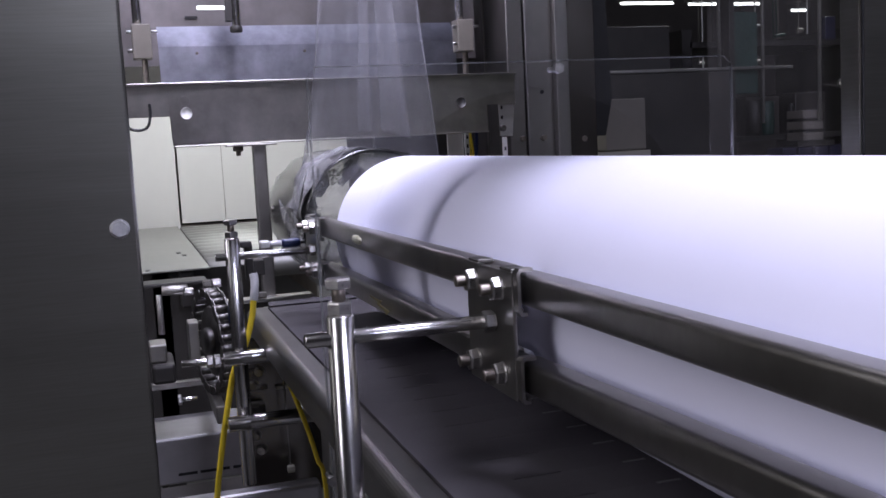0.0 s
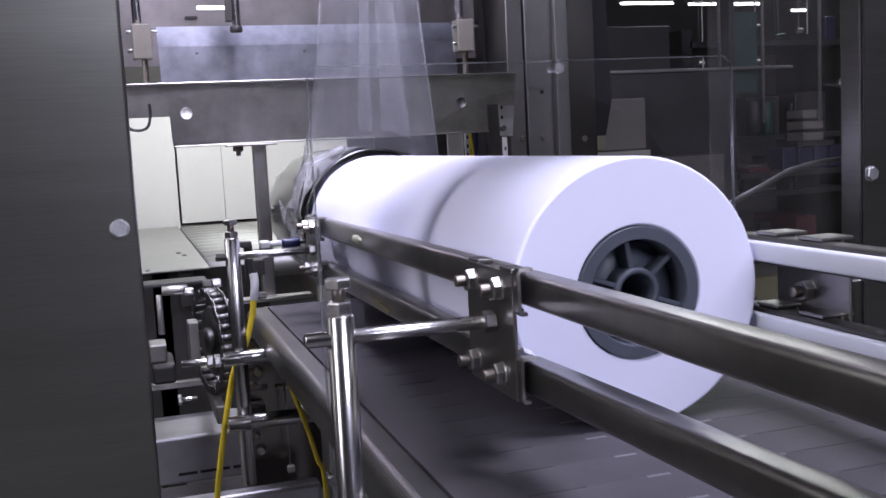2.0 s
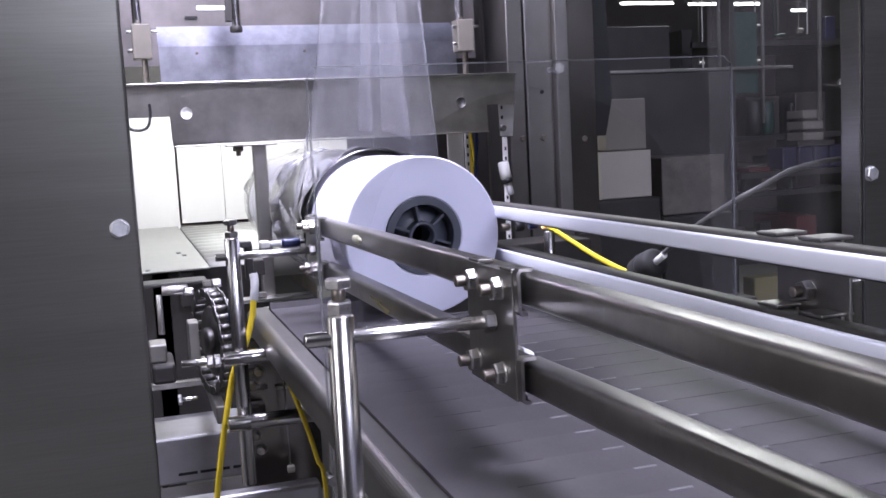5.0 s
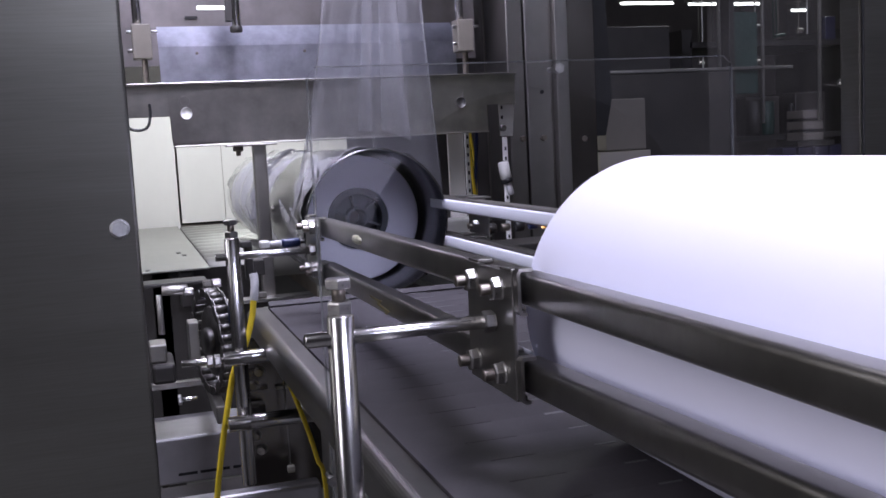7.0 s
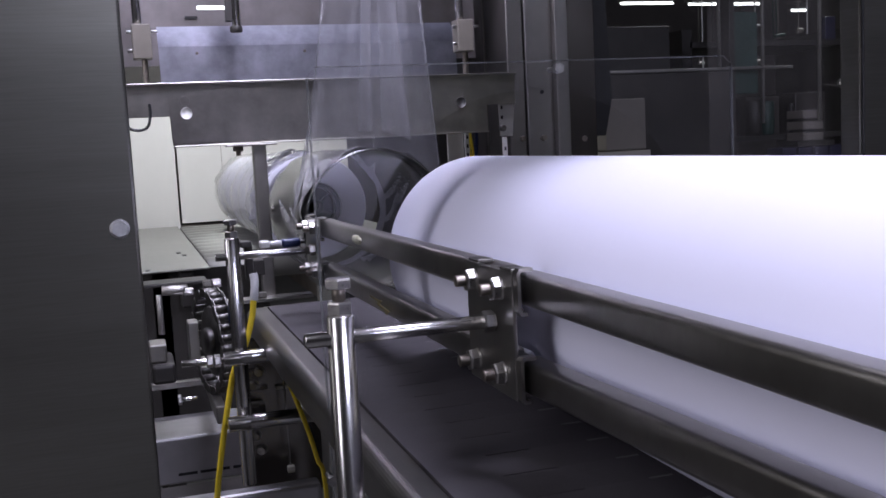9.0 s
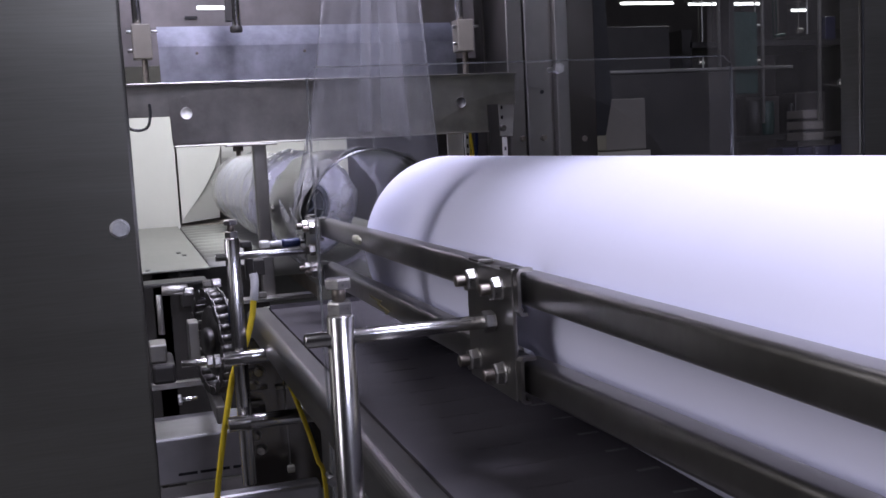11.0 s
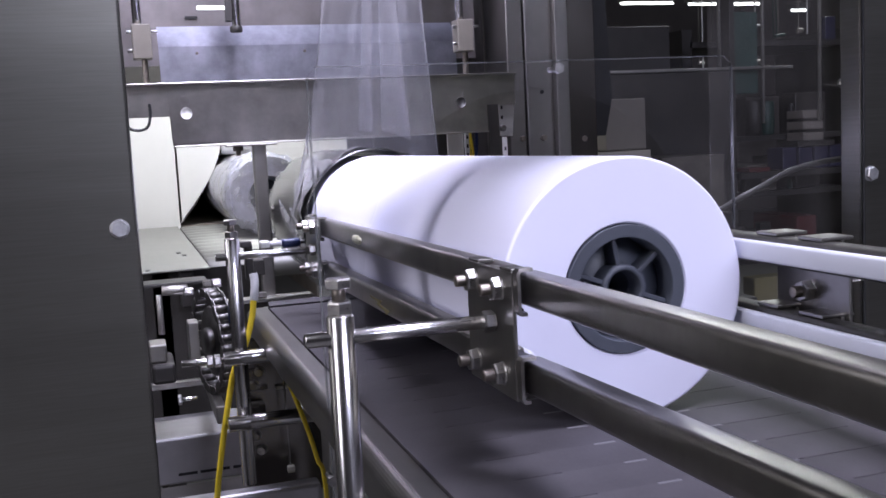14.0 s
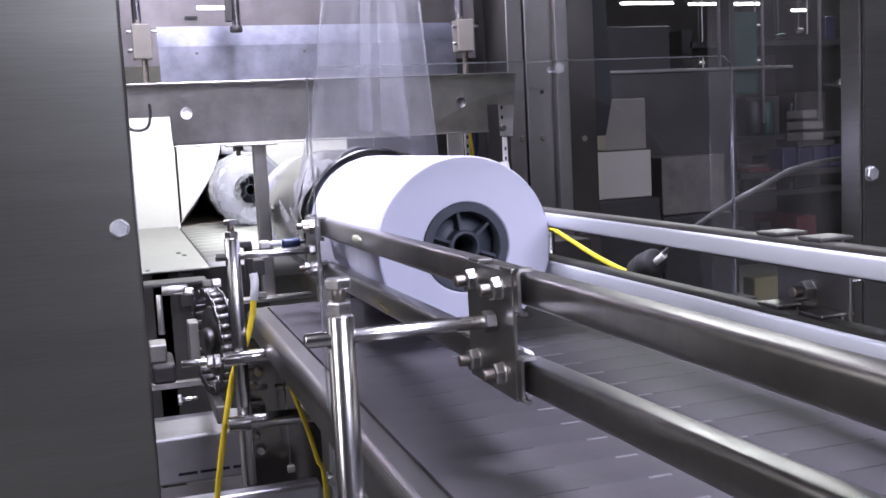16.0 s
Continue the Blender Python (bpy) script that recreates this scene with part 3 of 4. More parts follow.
tagged(ROLL_A, "white paper roll travelling into the wrapping film")
tagged(ROLL_B, "white paper roll following on the conveyor belt")

# ---------------------------------------------------------------- forming tube and film
TUBE_Y0, TUBE_Y1, TUBE_R, TUBE_Z = 1.64, 2.06, 0.1235, 1.068


def build_forming_tube():
    f = thing("forming_tube", (AX, TUBE_Y0, TUBE_Z), "dark polished steel forming tube under the film", "forming tube")
    d = TUBE_Y1 - TUBE_Y0
    part("shell", lathe(B(), (AX, TUBE_Y0, TUBE_Z), (AX, 3, TUBE_Z), [(0, TUBE_R - 0.0015), (0, TUBE_R + 0.0005), (0.001, TUBE_R + 0.001), (d, TUBE_R + 0.001), (d, TUBE_R - 0.001), (0.001, TUBE_R - 0.002), (0, TUBE_R - 0.0015)], 96), FORM, f)
    part("foot", box(B(), AX - 0.05, AX + 0.05, TUBE_Y0 + 0.03, TUBE_Y0 + 0.07, 0.86, TUBE_Z - TUBE_R + 0.001, 0.002), DARKBOX, f)
    for x in (AX - 0.04, AX + 0.12):
        part("bed_plate", box(B(), x, x + 0.07, 1.66, 1.90, 0.925, 0.938, 0.002), BLACK, f)



build_forming_tube()


def film_surface(fun, nu, nv, closed=False):
    bm = B()
    g = [[bm.verts.new(fun(i / nu, j / nv)) for j in range(nv + (0 if closed else 1))] for i in range(nu + 1)]
    for i in range(nu):
        for j in range(nv):
            j2 = (j + 1) % nv if closed else j + 1
            bm.faces.new((g[i][j], g[i + 1][j], g[i + 1][j2], g[i][j2])).smooth = True
    return bm


def drape(u, v):
    """Film web: pleated above, flaring to the left and folding round the tube's mouth below."""
    top_z, x0, x1 = 1.78, 0.360, 0.505
    a = math.radians(204 - 206 * v)
    loose = 0.003 + 0.026 * max(0.0, 1 - 2.4 * v)
    bx = AX + (TUBE_R + loose) * math.cos(a)
    bz = TUBE_Z + (TUBE_R + 0.003) * math.sin(a)
    tx = x0 + (x1 - x0) * v
    x = tx + (bx - tx) * u ** (1.75 - 0.5 * v)
    z = top_z + (bz - top_z) * u ** 0.97
    arch = math.sin(math.pi * v)
    y = 1.712 - 0.055 * u + 0.018 * (1 - u) * arch + 0.05 * max(0.0, 1 - 3 * v) ** 2 * u ** 3
    # long pleats that fan out downwards, with a few sharp ridges
    pl = noise.noise(Vector((v * 6.0, u * 0.9, 3.1))) * 0.012
    pl += (abs(noise.noise(Vector((v * 9.0 + u, u * 1.4, 8.1)))) - 0.25) * 0.014
    pl += (abs(noise.noise(Vector((v * 26.0, u * 2.0, 5.5)))) - 0.2) * 0.004
    pl *= min(1.0, 0.05 + 2.5 * arch)
    return (x + pl * 0.5, y + pl * (1.0 - 0.8 * u), z)


def sleeve(y0, y1, r0, r1, rough, seed, close_near=0.0):
    def f(u, v):
        a = 2 * math.pi * v
        y = y0 + (y1 - y0) * u
        r = r0 + (r1 - r0) * u
        if close_near and u < close_near:
            r *= 0.35 + 0.65 * (u / close_near) ** 0.5
        # soft folds that wind slowly round as the film is drawn along
        w = a + 2.2 * y
        d = (abs(noise.noise(Vector((math.cos(w) * 2.2, math.sin(w) * 2.2, y * 2.5 + seed)))) - 0.2) * rough * 2.0
        d += noise.noise(Vector((math.cos(w) * 7.0, math.sin(w) * 7.0, y * 4.0 + seed + 7))) * rough * 0.5
        if close_near:
            # creased and baggy at the loose end
            p = Vector((r * 14 * math.cos(a), y * 14, r * 14 * math.sin(a)))
            d += (abs(noise.noise(p * 1.3)) - 0.10) * 0.026 + noise.noise(p * 3.1) * 0.005
        return (AX + (r + d) * math.cos(a), y, TUBE_Z - 0.001 + (r + d) * math.sin(a))
    return f


def build_film():
    w = thing("film_web", (AX, 1.70, 1.2), "clear plastic film web running down over the forming tube", "plastic film")
    part("sheet", film_surface(drape, 60, 72), FILM, w)
    # lengthwise folds where the web lies double
    for v0, v1 in ((0.04, 0.10), (0.50, 0.56), (0.60, 0.72), (0.93, 0.985)):
        def fold(u, v, v0=v0, v1=v1):
            x, y, z = drape(0.02 + 0.93 * u, v0 + (v1 - v0) * v)
            return (x, y - 0.0025, z)
        part("fold", film_surface(fold, 60, 8), FILM, w, "doubled fold of clear film")
    g = thing("film_sleeve", (AX, 1.9, TUBE_Z), "gathered clear film sleeve behind the forming tube", "plastic film")
    part("sleeve", film_surface(sleeve(1.655, 2.12, TUBE_R + 0.004, 0.122, 0.006, 2.0), 50, 96, True), FILM_TUBE, g)
    wraps = []
    n, y0 = 7, -0.045
    step = (ROLL_LEN + 0.06 - y0) / n
    for i in range(n):
        a = y0 + i * step
        m = thing("film_wrap", (AX, a, AZ), "loose clear film drawn round a paper roll", "plastic film", "film lengths round the roll")
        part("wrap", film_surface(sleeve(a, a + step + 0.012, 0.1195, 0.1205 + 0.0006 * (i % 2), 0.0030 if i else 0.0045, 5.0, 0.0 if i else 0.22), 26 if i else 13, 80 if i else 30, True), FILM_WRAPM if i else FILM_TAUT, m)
        if i == n - 1:
            part("crumpled_front", film_surface(sleeve(a + step + 0.012, a + step + 0.07, 0.1205, 0.06, 0.02, 9.0), 16, 64, True), FILM_WRAPM, m, "crumpled film end")
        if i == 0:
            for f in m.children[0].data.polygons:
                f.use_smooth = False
        wraps.append((m, a))
    return w, wraps


FILM_WEB, FILM_WRAPS = build_film()


# ---------------------------------------------------------------- cross beam, rods, hood
def build_beam():
    y0, y1 = 2.05, 2.054
    b = thing("cross_beam", (0.41, y0, 1.2), "stainless cross beam hanging on threaded rods", "cross beam")
    out = [(-0.05, 1.336), (0.832, 1.336), (0.832, 1.272), (0.765, 1.272), (0.765, 1.213), (0.635, 1.213), (0.625, 1.216), (0.352, 1.217), (0.099, 1.217), (0.097, 1.274), (-0.05, 1.274)]
    part("web_plate", plate(B(), out, "y", y0, y1), STEEL_X, b)
    part("top_flange", box(B(), -0.05, 0.832, y0 - 0.012, y0 + 0.05, 1.3365, 1.3395, 0.001), STEEL_X, b, "bright folded top edge")
    part("bottom_lip", box(B(), 0.099, 0.765, y0 - 0.008, y0 - 0.001, 1.2125, 1.2155, 0.001), STEEL_X, b)
    part("doubler", plate(B(), [(0.094, 1.325), (0.30, 1.325), (0.30, 1.222), (0.102, 1.222)], "y", y0 - 0.003, y0 - 0.0005), STEEL_X, b)
    for x, m in ((0.129, WHITE_PL), (0.704, DARKBOX)):
        h = part("hole_rim", lathe(B(), (x, y0 - 0.0031, 1.279), (x, y0 - 0.006, 1.279), [(0, 0.0125), (0.0008, 0.0122), (0.0008, 0.0112), (0, 0.0112)], 32), STEEL_DULL, b, "round keyhole in the plate")
        part("hole", lathe(B(), (x, y0 - 0.0033, 1.279), (x, y0 - 0.006, 1.279), [(0, 0), (0, 0.0112), (0.0002, 0.0112)], 32), m, h)
        part("hole_rim", lathe(B(), (x - 0.002, y0 - 0.0031, 1.303), (x - 0.002, y0 - 0.006, 1.303), [(0, 0.0102), (0.0006, 0.0100), (0.0006, 0.0092), (0, 0.0092)], 32), STEEL_DULL, b)
    part("hanger", box(B(), 0.252, 0.279, y0 - 0.02, y0 + 0.004, 0.90, 1.212, 0.004), STEEL_DULL, b, "vertical steel hanger bar")
    part("flange_foot", box(B(), 0.200, 0.30, y0 - 0.03, y0 + 0.01, 1.2085, 1.2122, 0.001), STEEL_DULL, b)
    k = part("bolt", hexnut(B(), (0.224, y0 - 0.01, 1.2085), (0.224, y0 - 0.01, 1.199), 0.018), THREAD, b)
    part("stud", threads(B(), (0.224, y0 - 0.01, 1.199), (0.224, y0 - 0.01, 1.190), 0.005), THREAD, k)
    part("pin", rod(B(), (0.28, y0 - 0.02, 1.080), (0.315, y0 - 0.02, 1.078), 0.007), CHROME, b)
    return b


build_beam()


def build_lift(x):
    y = 2.07
    r = thing("lift_screw", (x, y, 1.34), "threaded lift rod with a tan nut block", "lift screw", "lift screws of the beam")
    part("guide_rod", rod(B(), (x - 0.006, y, 1.455), (x - 0.006, y, 2.2525), 0.0085), CHROME, r)
    part("nut_block", box(B(), x - 0.018, x + 0.018, y - 0.02, y + 0.02, 1.388, 1.455, 0.002), TAN, r, "tan plastic nut block")
    part("screw", threads(B(), (x + 0.003, y, 1.3395), (x + 0.003, y, 1.388), 0.0065, 0.004), THREAD, r)
    for z in (1.405, 1.44):
        part("side_screw", rod(B(), (x - 0.018, y - 0.012, z), (x - 0.028, y - 0.012, z), 0.004), BOLT, r)
    part("sensor", rod(B(), (x + 0.018, y - 0.012, 1.441), (x + 0.032, y - 0.012, 1.441), 0.003), BOLT, r)


build_lift(0.056)
build_lift(0.724)


def build_hood():
    y = 2.20
    h = thing("hood", (0.42, y, 1.35), "scuffed bent stainless hood plate behind the beam", "hood")
    bm = B()
    prof = [(y - 0.006, 1.33), (y + 0.0, 1.425), (y + 0.030, 1.470)]
    x0, x1 = 0.092, 0.75
    a = [bm.verts.new((x0, p, z)) for p, z in prof]
    b = [bm.verts.new((x1, p, z)) for p, z in prof]
    for i in range(2):
        bm.faces.new((a[i], a[i + 1], b[i + 1], b[i]))
    bmesh.ops.solidify(bm, geom=bm.faces[:], thickness=0.002)
    part("bent_plate", bm, STEEL_HOOD, h)
    for x in (0.17, 0.40):
        part("rivet", rod(B(), (x, y + 0.001, 1.410), (x, y - 0.006, 1.410), 0.003), THREAD, h)
    part("upper_plate", box(B(), 0.0, 0.86, y + 0.17, y + 0.174, 1.40, 2.0), STEEL_BACK, h, "dull steel back plate")
    part("slot", box(B(), 0.162, 0.190, y + 0.164, y + 0.169, 1.503, 1.509), BLACK, h)
    c = thing("air_cylinder", (0.255, 2.12, 1.45), "dark steel air cylinder hanging over the hood", "air cylinder")
    part("barrel", rod(B(), (0.247, 2.12, 1.452), (0.247, 2.12, 2.2525), 0.010), CHROME, c)
    part("bracket", box(B(), 0.226, 0.240, 2.11, 2.13, 1.465, 1.95, 0.001), DARKBOX, c)
    part("end_cap", rod(B(), (0.247, 2.12, 1.443), (0.247, 2.12, 1.456), 0.013), DARKBOX, c)
    t = thing("machine_light", (0.20, 2.14, 1.48), "white fluorescent strip inside the machine", "lamp")
    part("tube", rod(B(), (0.172, 2.13, 1.495), (0.240, 2.13, 1.495), 0.0035), GLOW, t)


build_hood()


# ---------------------------------------------------------------- tunnel, curtain, outfeed
def build_tunnel():
    y = 3.66
    t = thing("shrink_tunnel", (0.40, y, 0.9), "pale shrink tunnel mouth behind the curtain", "shrink tunnel")
    part("front_panel", box(B(), -0.25, 0.180, y - 0.01, y + 0.01, 0.60, 1.37, 0.003), WHITE_PANEL, t, "white front panel")
    part("upper_panel", box(B(), -0.25, 0.80, y - 0.01, y + 0.01, 1.602, 2.2, 0.003), GREYBOX, t)
    part("upper_panel", box(B(), -0.25, 0.180, y - 0.01, y + 0.01, 1.372, 1.60, 0.003), GREYBOX, t)
    part("front_panel", box(B(), 0.655, 0.80, y - 0.01, y + 0.01, 0.60, 1.60, 0.003), WHITE_PANEL, t)
    part("header", box(B(), 0.184, 0.651, y - 0.01, y + 0.01, 1.262, 1.60, 0.003), WHITE_PANEL, t)
    part("side", box(B(), 0.10, 0.14, y + 0.012, y + 1.9, 0.60, 1.60), TUNNEL_IN, t)
    part("side", box(B(), 0.70, 0.74, y + 0.012, y + 1.9, 0.60, 1.60), TUNNEL_IN, t)
    part("roof", box(B(), 0.14, 0.70, y + 0.012, y + 1.9, 1.28, 1.32), TUNNEL_IN, t)
    part("back", box(B(), 0.10, 0.74, y + 1.9, y + 1.94, 0.60, 1.60), TUNNEL_IN, t)
    part("bed", box(B(), 0.14, 0.70, y + 0.02, y + 1.9, 0.90, 0.943), TUNNEL_IN, t)


build_tunnel()
STRIPS = []


def build_curtain():
    """Hanging strips at the tunnel mouth: one folds inwards along a slanting crease, one lies over the roll in stiff lengths."""
    global FLAP
    y, top, n = 3.642, 1.300, 14
    label, group = "white hanging curtain strip at the tunnel mouth", "tunnel curtain strips"
    s = thing("curtain_strip", (0.186, y, top), label, "curtain strip", group)
    crease = [(0.338, 1.225)]
    for k in range(1, 12):
        t = k / 12
        crease.append((0.338 - 0.152 * t ** 1.25, 1.225 - 0.260 * t ** 0.82))
    crease.append((0.186, 0.962))
    part("upper_cloth", plate(B(), [(0.186, top), (0.338, top)] + crease, "y", y - 0.002, y + 0.002), WHITE_PANEL, s)
    FLAP = part("loose_corner", plate(B(), [(0.338, 0.953), (0.186, 0.953)] + crease[::-1], "y", y - 0.002, y + 0.002), WHITE_PANEL, s)
    for x0, x1, hinge in ((0.340, 0.492, 0.416), (0.494, 0.648, 0.648)):
        s = thing("curtain_strip", (hinge, y, top), label, "curtain strip", group)
        step = (top - 0.953) / n
        segs = []
        for k in range(n):
            # drawn at the strip's top edge, moved down to its place
            p = part("strip_length", box(B(), x0, x1, y - 0.002, y + 0.002, top - step, top), WHITE_PANEL, s)
            p.location = (0, 0, -step * k)
            segs.append(p)
        STRIPS.append((segs, step))


build_curtain()


def build_outfeed():
    c = thing("outfeed_conveyor", (0.4, 2.8, 0.9), "outfeed roller conveyor with pale side plates", "conveyor")
    part("side_plate", box(B(), 0.022, 0.166, 2.24, 3.58, 0.944, 0.948, 0.001), PALE_PLATE, c, "pale satin side plate")
    part("side_plate", box(B(), 0.66, 0.76, 2.24, 3.58, 0.944, 0.948, 0.001), PALE_PLATE, c)
    for (x, y) in ((0.118, 2.62), (0.128, 2.55), (0.034, 2.27)):
        part("slot", box(B(), x - 0.005, x + 0.005, y - 0.015, y + 0.015, 0.9481, 0.9490), BLACK, c)
    for x in (0.10, 0.655):
        part("side_beam", box(B(), x, x + 0.03, 2.26, 3.60, 0.86, 0.942, 0.003), DARKBOX, c)
    roller = None
    for i in range(12):
        y = 2.45 + i * 0.100
        if roller is None:
            roller = part("roller", rod(B(), (0.172, y, 0.918), (0.650, y, 0.918), 0.0300, 24), PALE_PLATE, c, "steel roller")
        else:
            ob = new("roller", roller.data)
            ob.parent = c
            ob.location = (0, i * 0.100, 0)
            tagged(ob, "steel roller")
    for x, y in ((0.04, 2.3), (0.7, 2.3), (0.04, 3.5), (0.7, 3.5)):
        part("leg", box(B(), x, x + 0.04, y, y + 0.04, 0.0, 0.944, 0.002), DARKBOX, c)


build_outfeed()


# ---------------------------------------------------------------- drive side below the belt
def build_drive():
    y0 = 1.80
    d = thing("lower_machine_base", (0.12, y0, 0.5), "stainless lower frame of the drive side", "machine frame")
    part("upper_beam", box(B(), 0.0, 0.262, 1.79, 1.95, 0.615, 0.700, 0.004), STEEL_BEAM, d, "polished stainless beam")
    for x0, x1 in ((0.050, 0.083), (0.088, 0.118), (0.128, 0.140), (0.146, 0.160)):
        part("slot", box(B(), x0, x1, 1.7885, 1.7899, 0.630, 0.635), BLACK, d)
    part("shelf", box(B(), 0.0, 0.262, 1.505, 1.785, 0.610, 0.614, 0.001), GREYBOX, d)
    part("lower_beam", box(B(), 0.0, 0.250, 1.47, 1.504, 0.45, 0.690, 0.006), STEEL_BEAM, d, "polished stainless beam")
    # Flat dark sheet added for the shade deep in the drive cavity
    part("back_plate", box(B(), 0.0, 0.30, 2.30, 2.31, 0.45, 0.94), DARKBOX, d, "dark sheet standing in for the cavity's shade")
    part("rail_bar", box(B(), 0.015, 0.16, 1.98, 2.0, 0.745, 0.757, 0.002), STEEL_X, d)
    part("angle", box(B(), 0.112, 0.128, 1.62, 2.25, 0.76, 0.79, 0.003), STEEL_DULL, d)
    part("top_bar", rod(B(), (0.0521, 1.98, 0.9395), (0.1008, 1.98, 0.9382), 0.010), STEEL_DULL, d)
    part("stay", rod(B(), (0.046, 1.98, 0.855), (0.046, 1.98, 0.932), 0.006), STEEL_DULL, d)
    part("upright", box(B(), 0.080, 0.097, 1.66, 1.70, 0.858, 0.925, 0.002), STEEL_DULL, d)
    part("bearing_plate", box(B(), 0.150, 0.330, 1.585, 1.592, 0.640, 0.90, 0.002), STEEL_DARK, d, "dark steel bearing plate")
    for x, z in ((0.182, 0.848), (0.172, 0.827), (0.170, 0.744), (0.178, 0.720)):
        b = part("bolt", hexnut(B(), (x, 1.585, z), (x - 0.004, 1.572, z), 0.0125), BOLT, d)
        part("washer", rod(B(), (x, 1.586, z), (x, 1.583, z), 0.0085), BOLT, b)
    part("bearing_bar", box(B(), 0.205, 0.260, 1.575, 1.584, 0.816, 0.822, 0.001), STEEL_X, d)
    part("bearing_box", box(B(), 0.150, 0.185, 1.56, 1.60, 0.775, 0.80, 0.003), DARKBOX, d)
    k = part("clamp_screw", rod(B(), (0.052, 1.5, 0.838), (0.078, 1.5, 0.838), 0.003), CHROME, d)
    part("clamp_knob", hexnut(B(), (0.050, 1.5, 0.838), (0.0555, 1.5, 0.838), 0.014), BOLT, k)
    part("thin_rod", rod(B(), (0.216, 1.55, 0.70), (0.214, 1.55, 0.875), 0.0016), CHROME, d)
    part("rod_nut", hexnut(B(), (0.211, 1.55, 0.692), (0.222, 1.55, 0.692), 0.011), WHITE_PL, d)
    m = thing("drive_motor", (0.05, 1.95, 0.8), "dark drive motor with its shaft", "motor")
    part("housing", box(B(), 0.02, 0.060, 1.78, 1.90, 0.80, 0.835, 0.006), DARKBOX, m)
    part("terminal_box", box(B(), 0.018, 0.048, 1.80, 1.86, 0.836, 0.868, 0.003), STEEL_DULL, m)
    part("shaft", rod(B(), (0.055, 1.40, 0.912), (0.112, 1.40, 0.911), 0.0048), CHROME, m)
    part("shaft_nut", hexnut(B(), (0.089, 1.40, 0.911), (0.098, 1.40, 0.911), 0.015), BOLT, m)
    part("shaft_nut", hexnut(B(), (0.099, 1.40, 0.911), (0.108, 1.40, 0.911), 0.016), BOLT, m)
    f = thing("fitting_row", (0.12, 1.75, 0.95), "small machined fittings and screws at the belt's end", "fitting")
    for i, (x, y, z, r) in enumerate(((0.125, 1.9, 0.955, 0.012), (0.13, 1.75, 0.975, 0.010), (0.19, 1.62, 0.965, 0.008), (0.085, 1.8, 0.958, 0.009), (0.15, 1.62, 0.935, 0.006), (0.162, 1.60, 0.905, 0.006), (0.155, 1.55, 0.865, 0.007), (0.172, 1.55, 0.830, 0.006), (0.158, 1.56, 0.80, 0.006))):
        part("fitting_screw", hexnut(B(), (x, y, z), (x + 0.016, y, z), r * 1.3), BOLT if i % 2 else STEEL_DIMMED, f)
    part("base_bar", box(B(), 0.02, 0.14, 1.98, 2.05, 0.946, 0.953, 0.002), DARKBOX, f)
    part("base_bar", box(B(), 0.14, 0.35, 2.00, 2.04, 0.895, 0.903, 0.002), STEEL_X, f)
    part("block", box(B(), 0.176, 0.189, 1.62, 1.64, 0.992, 1.050, 0.002), DARKBOX, f)
    part("block", box(B(), 0.168, 0.186, 1.60, 1.619, 1.046, 1.056, 0.002), DARKBOX, f)
    part("block", box(B(), 0.228, 0.25, 1.96, 2.0, 0.955, 0.985, 0.002), DARKBOX, f)


build_drive()


def build_chain():
    """A duplex chain over its sprocket, turned a little to fit the camera's view."""
    cx, cy, cz, r = 0.123, 1.71, 0.882, 0.084
    s = thing("drive_chain", (cx, cy, cz), "oily steel roller chain round its sprocket", "drive chain")
    part("sprocket", lathe(B(), (cx - 0.004, cy, cz), (cx + 0.1, cy, cz), [(0, 0), (0, r - 0.026), (0.003, r - 0.024), (0.006, r - 0.026), (0.006, 0)], 48), DARKBOX, s)
    part("hub", lathe(B(), (cx - 0.016, cy, cz), (cx + 0.1, cy, cz), [(0, 0), (0, 0.022), (0.004, 0.024), (0.012, 0.024)], 32), CHAIN, s)
    k = 30
    pin = smooth(rod(B(), (-0.009, 0, 0), (0.009, 0, 0), 0.0062, 12))
    rollers = bpy.data.meshes.new("link")
    pin.to_mesh(rollers)
    pin.free()
    rollers.materials.append(CHAIN)
    pl = B()
    half = math.pi * r / k
    out = [(half * c + (0.0068 * math.cos(t)), 0.0068 * math.sin(t)) for c, a0 in ((1, -90), (-1, 90)) for t in [math.radians(a0 + 30 * q) for q in range(7)]]
    plate(pl, out, "x", -0.0009, 0.0009)
    side = bpy.data.meshes.new("link_plate")
    pl.to_mesh(side)
    pl.free()
    side.materials.append(CHAIN)
    for i in range(k):
        a, am = 2 * math.pi * i / k, 2 * math.pi * (i + 0.5) / k
        ln = new("link", rollers)
        ln.parent = s
        ln.location = (0, r * math.cos(a), r * math.sin(a))
        for x in (-0.0105, 0.0105):
            lp = new("link_plate", side)
            lp.parent = ln
            lp.location = (x * (1.18 if i % 2 else 1.0), r * (math.cos(am) - math.cos(a)), r * (math.sin(am) - math.sin(a)))
            lp.rotation_euler = (am + math.pi / 2, 0, 0)
    s.rotation_euler = (0, 0, math.radians(12))
    return s


build_chain()


def cable(name, pts, r, material, label, category="cable", group=""):
    return solid(name, pipe(B(), pts, r), material, label, category, group)


